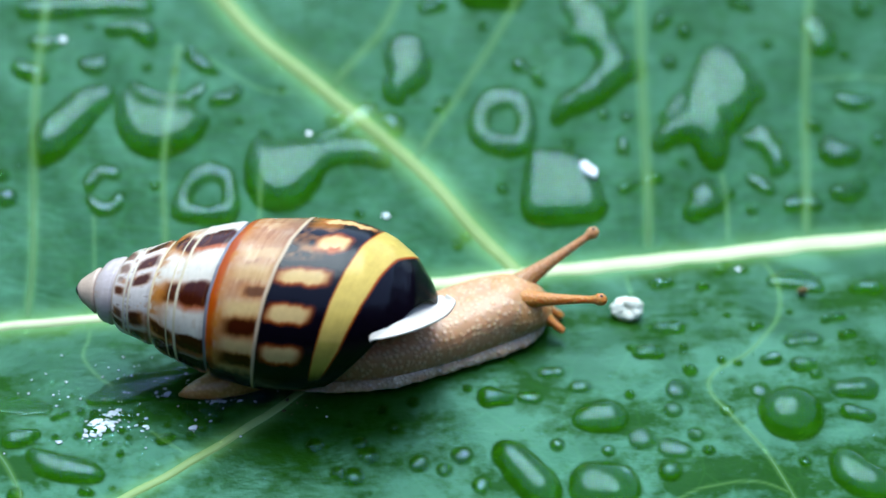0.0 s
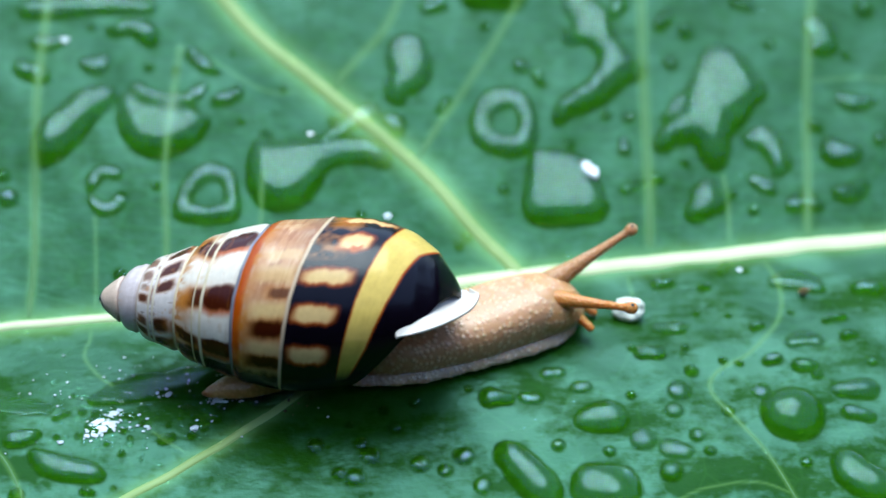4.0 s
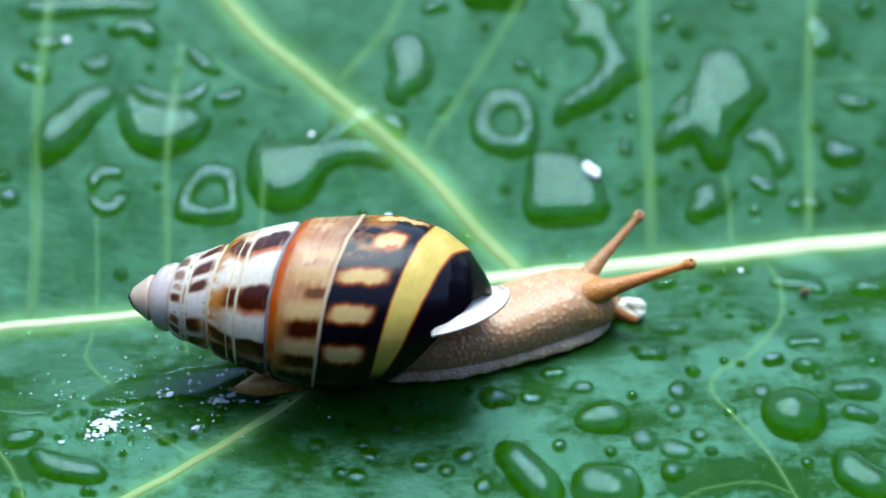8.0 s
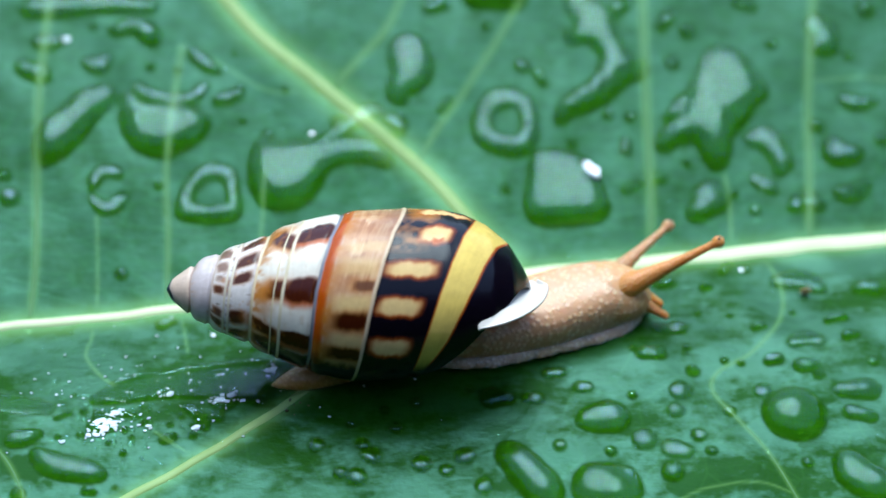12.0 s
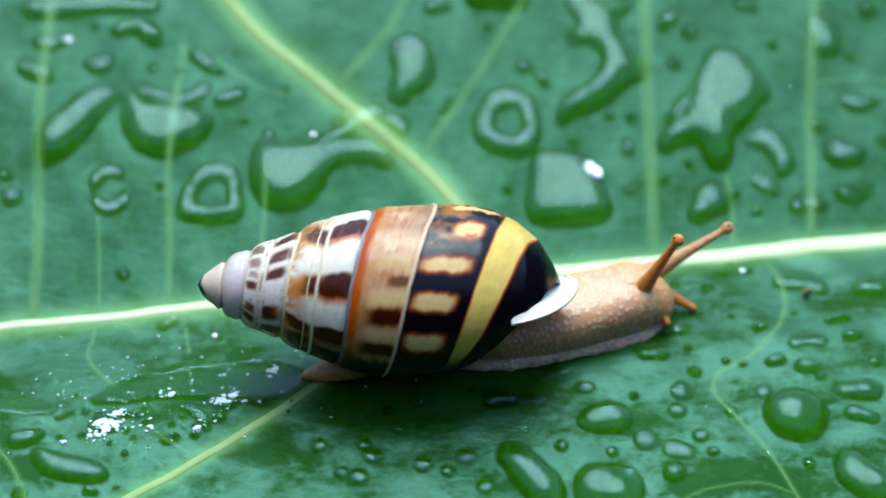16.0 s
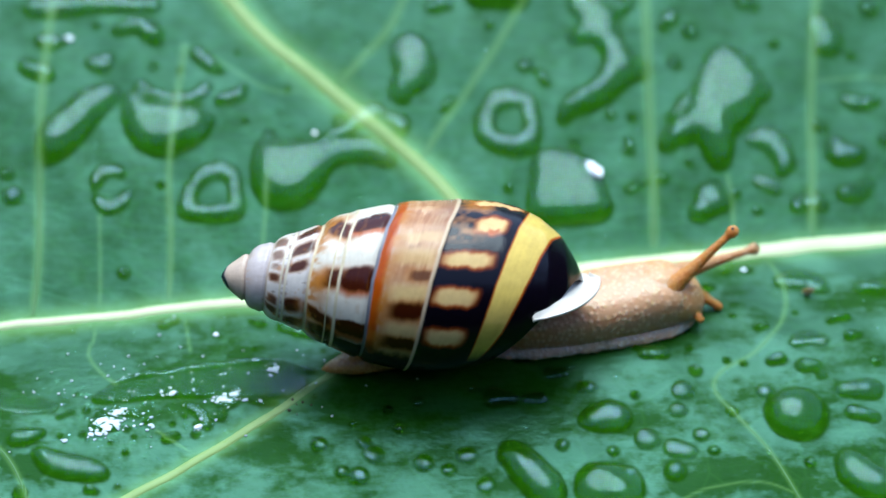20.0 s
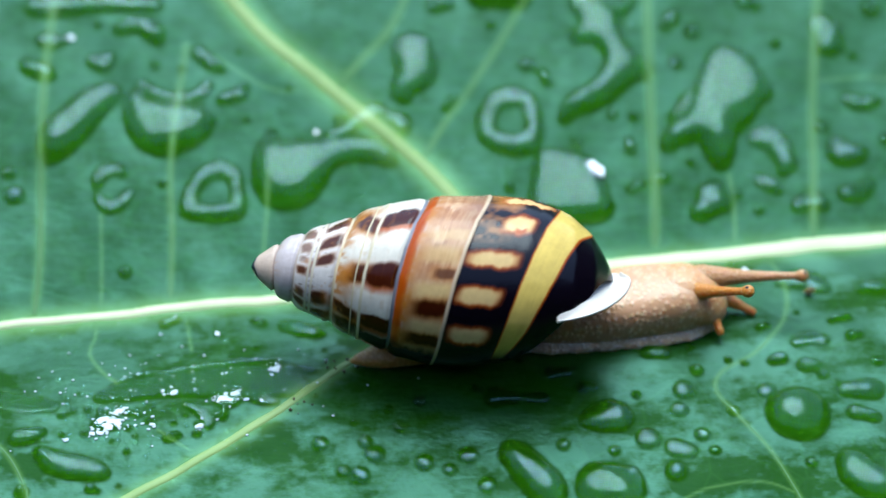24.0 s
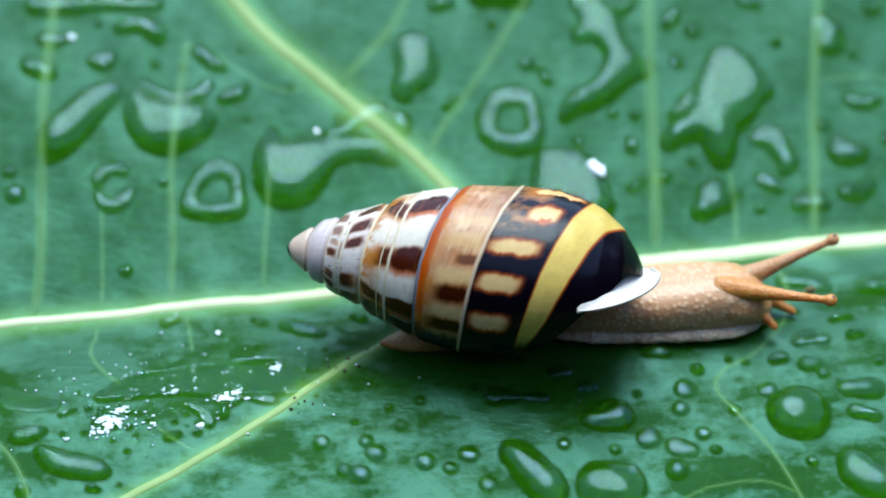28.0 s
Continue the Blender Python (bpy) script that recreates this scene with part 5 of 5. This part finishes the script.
    FEELER_FAR_ROWS = [
        (0, 27.90, -0.50, 0.23, -4.3, 29.7, -32.1), (1, 28.20, -0.30, 0.44, -5.4, 27.6, -30.1), (2, 28.64, -0.25, 0.49, -5.3, 26.9, -29.7), (3, 28.84, -0.38, 0.49, -5.0, 24.2, -28.3),
        (3.5, 29.02, -0.36, 0.48, -4.4, 24.7, -28.6), (5.5, 29.34, -0.30, 0.46, -2.2, 27.2, -29.4), (6, 29.43, -0.31, 0.45, -2.1, 28.0, -30.0), (7, 29.87, -0.39, 0.44, -2.5, 26.7, -28.2),
        (8, 29.98, -0.51, 0.36, -3.6, 26.7, -28.5), (9, 30.13, -0.79, 0.16, -4.4, 27.6, -30.7), (10, 29.91, -0.91, 0.20, -3.4, 26.9, -31.8), (11, 29.67, -0.79, 0.41, 0.4, 28.3, -33.9),
        (12, 29.35, -0.90, 0.48, 3.5, 27.9, -35.1), (12.5, 29.17, -1.00, 0.50, 4.8, 27.3, -35.3), (14.5, 29.06, -1.31, 0.49, 7.7, 26.1, -34.7), (15, 29.18, -1.36, 0.45, 7.7, 26.1, -34.2),
        (16, 29.47, -0.92, 0.46, 7.8, 26.0, -26.3), (17, 29.54, -0.73, 0.78, 7.6, 21.5, -21.6), (18, 29.35, -0.89, 0.33, 6.9, 27.0, -25.1), (19, 29.78, -1.23, 0.28, 4.6, 25.0, -27.6),
        (20, 29.76, -0.60, 0.31, 3.1, 29.6, -26.2), (21, 29.98, -0.60, 0.34, 2.6, 27.8, -25.5), (21.5, 29.93, -0.67, 0.36, 2.4, 26.7, -25.7), (23.5, 29.99, -0.82, 0.39, 3.1, 23.4, -24.6),
        (24, 30.03, -0.86, 0.38, 3.4, 22.9, -24.2), (25, 29.94, -0.74, 0.35, 4.3, 23.3, -22.5), (26, 30.26, -0.83, 0.24, 3.8, 24.3, -24.0), (27, 30.54, -0.39, 0.08, 0.0, 27.3, -22.0),
        (28, 30.88, 0.19, 0.19, -4.9, 25.5, -17.0),
    ]
    FEELER_NEAR_ROWS = [
        (0, 26.90, -3.77, 1.29, -3.8, 21.8, -51.8), (1, 26.94, -3.90, 1.10, -4.7, 24.9, -57.1), (2, 26.90, -3.76, 1.14, -3.7, 26.9, -63.3), (3, 26.85, -3.65, 1.35, -3.3, 23.5, -58.3),
        (3.5, 27.21, -3.61, 1.42, -2.4, 22.2, -56.3), (5.5, 28.29, -3.47, 1.66, -0.6, 17.0, -47.8), (6, 28.55, -3.46, 1.70, -0.9, 16.0, -46.2), (7, 29.19, -3.46, 1.81, -2.0, 12.2, -39.3),
        (8, 29.32, -3.59, 1.73, -3.7, 12.5, -38.6), (9, 29.30, -3.83, 1.51, -4.8, 15.1, -41.3), (10, 29.16, -3.94, 1.49, -3.7, 14.7, -41.3), (11, 29.15, -3.89, 1.48, 0.3, 15.6, -43.9),
        (12, 28.76, -3.92, 1.52, 3.3, 14.8, -44.2), (12.5, 28.20, -3.87, 1.52, 4.7, 15.6, -46.1), (14.5, 26.64, -3.65, 1.40, 7.0, 21.4, -56.0), (15, 26.40, -3.59, 1.37, 6.6, 23.4, -59.4),
        (16, 25.40, -3.47, 1.22, 5.1, 30.2, -73.0), (17, 25.23, -3.57, 1.15, 5.3, 28.9, -64.5), (18, 25.21, -3.57, 1.04, 3.2, 32.3, -70.4), (19, 26.33, -3.84, 0.94, 2.1, 27.6, -55.4),
        (20, 26.62, -3.43, 1.26, -0.2, 28.4, -63.0), (21, 26.54, -3.62, 0.99, -0.2, 32.4, -68.4), (21.5, 26.27, -3.66, 0.95, 0.1, 33.0, -70.2), (23.5, 25.53, -3.82, 0.75, 3.4, 35.0, -75.1),
        (24, 25.37, -3.86, 0.68, 4.2, 35.7, -76.3), (25, 25.02, -3.46, 1.06, 5.2, 34.8, -80.9), (26, 26.22, -3.55, 0.98, 4.7, 32.1, -62.0), (27, 26.99, -3.53, 0.88, -0.1, 33.5, -60.6),
        (28, 28.05, -3.29, 1.20, -5.5, 26.0, -46.3),
    ]
    CRUMB_ROWS = [
        (0, 20.14, -10.40, 0.08, -8.5, -0.0, 0.0), (1, 20.14, -10.40, 0.08, -8.5, -0.0, 0.0), (2, 20.14, -10.40, 0.08, -8.5, -0.0, 0.0), (3, 20.14, -10.40, 0.08, -8.5, -0.0, 0.0),
        (3.5, 20.14, -10.40, 0.08, -8.5, -0.0, 0.0), (5.5, 20.14, -10.40, 0.08, -8.5, -0.0, 0.0), (6, 20.14, -10.40, 0.08, -8.5, -0.0, 0.0), (7, 20.14, -10.40, 0.08, -8.5, -0.0, 0.0),
        (8, 20.20, -10.38, 0.08, -8.3, -0.0, 0.0), (9, 20.15, -10.25, 0.15, -7.5, -0.0, 0.0), (10, 19.20, -10.00, 0.55, -7.0, -0.0, 0.0), (11, 17.59, -9.71, 1.23, -7.1, -0.0, 0.0),
        (12, 18.10, -9.40, 1.20, -7.8, -0.0, 0.0), (12.5, 18.29, -9.33, 1.20, -7.8, -0.0, 0.0), (14.5, 19.43, -9.50, 1.26, -7.7, -0.0, 0.0), (15, 19.80, -9.55, 1.28, -7.3, -0.0, 0.0),
        (16, 20.35, -10.19, 1.36, -7.8, -0.0, 0.0), (17, 20.50, -10.44, 1.39, -8.1, -0.0, 0.0), (18, 21.11, -10.59, 1.45, -7.3, -0.0, 0.0), (19, 21.83, -10.00, 1.46, -5.1, -0.0, 0.0),
        (20, 23.45, -9.97, 1.52, -4.5, -0.0, 0.0), (21, 24.23, -10.25, 1.55, -4.8, -0.0, 0.0), (21.5, 24.39, -10.24, 1.54, -5.0, -0.0, 0.0), (23.5, 25.44, -10.41, 1.54, -5.6, -0.0, 0.0),
        (24, 25.71, -10.46, 1.54, -5.7, -0.0, 0.0), (25, 26.42, -10.86, 1.56, -5.5, -0.0, 0.0), (26, 27.64, -10.90, 1.57, -4.5, -0.0, 0.0), (27, 29.09, -10.86, 1.63, -1.6, -0.0, 0.0),
        (28, 30.29, -10.72, 1.67, 0.4, -0.0, 0.0),
    ]
    names = {"snail": SNAIL_ROWS, "shell": SHELL_ROWS, "neck": NECK_ROWS, "head": HEAD_ROWS, "eye_far": EYE_FAR_ROWS,
             "eye_near": EYE_NEAR_ROWS, "feeler_far": FEELER_FAR_ROWS, "feeler_near": FEELER_NEAR_ROWS}
    for key, rows in names.items():
        walk(SNAIL[key], [(t, pose(x * MM, y * MM, z * MM, a, b, c)) for t, x, y, z, a, b, c in rows])
    walk(SCRAP, [(t, pose(x * MM, y * MM, z * MM, a, b, c)) for t, x, y, z, a, b, c in CRUMB_ROWS])


motions()
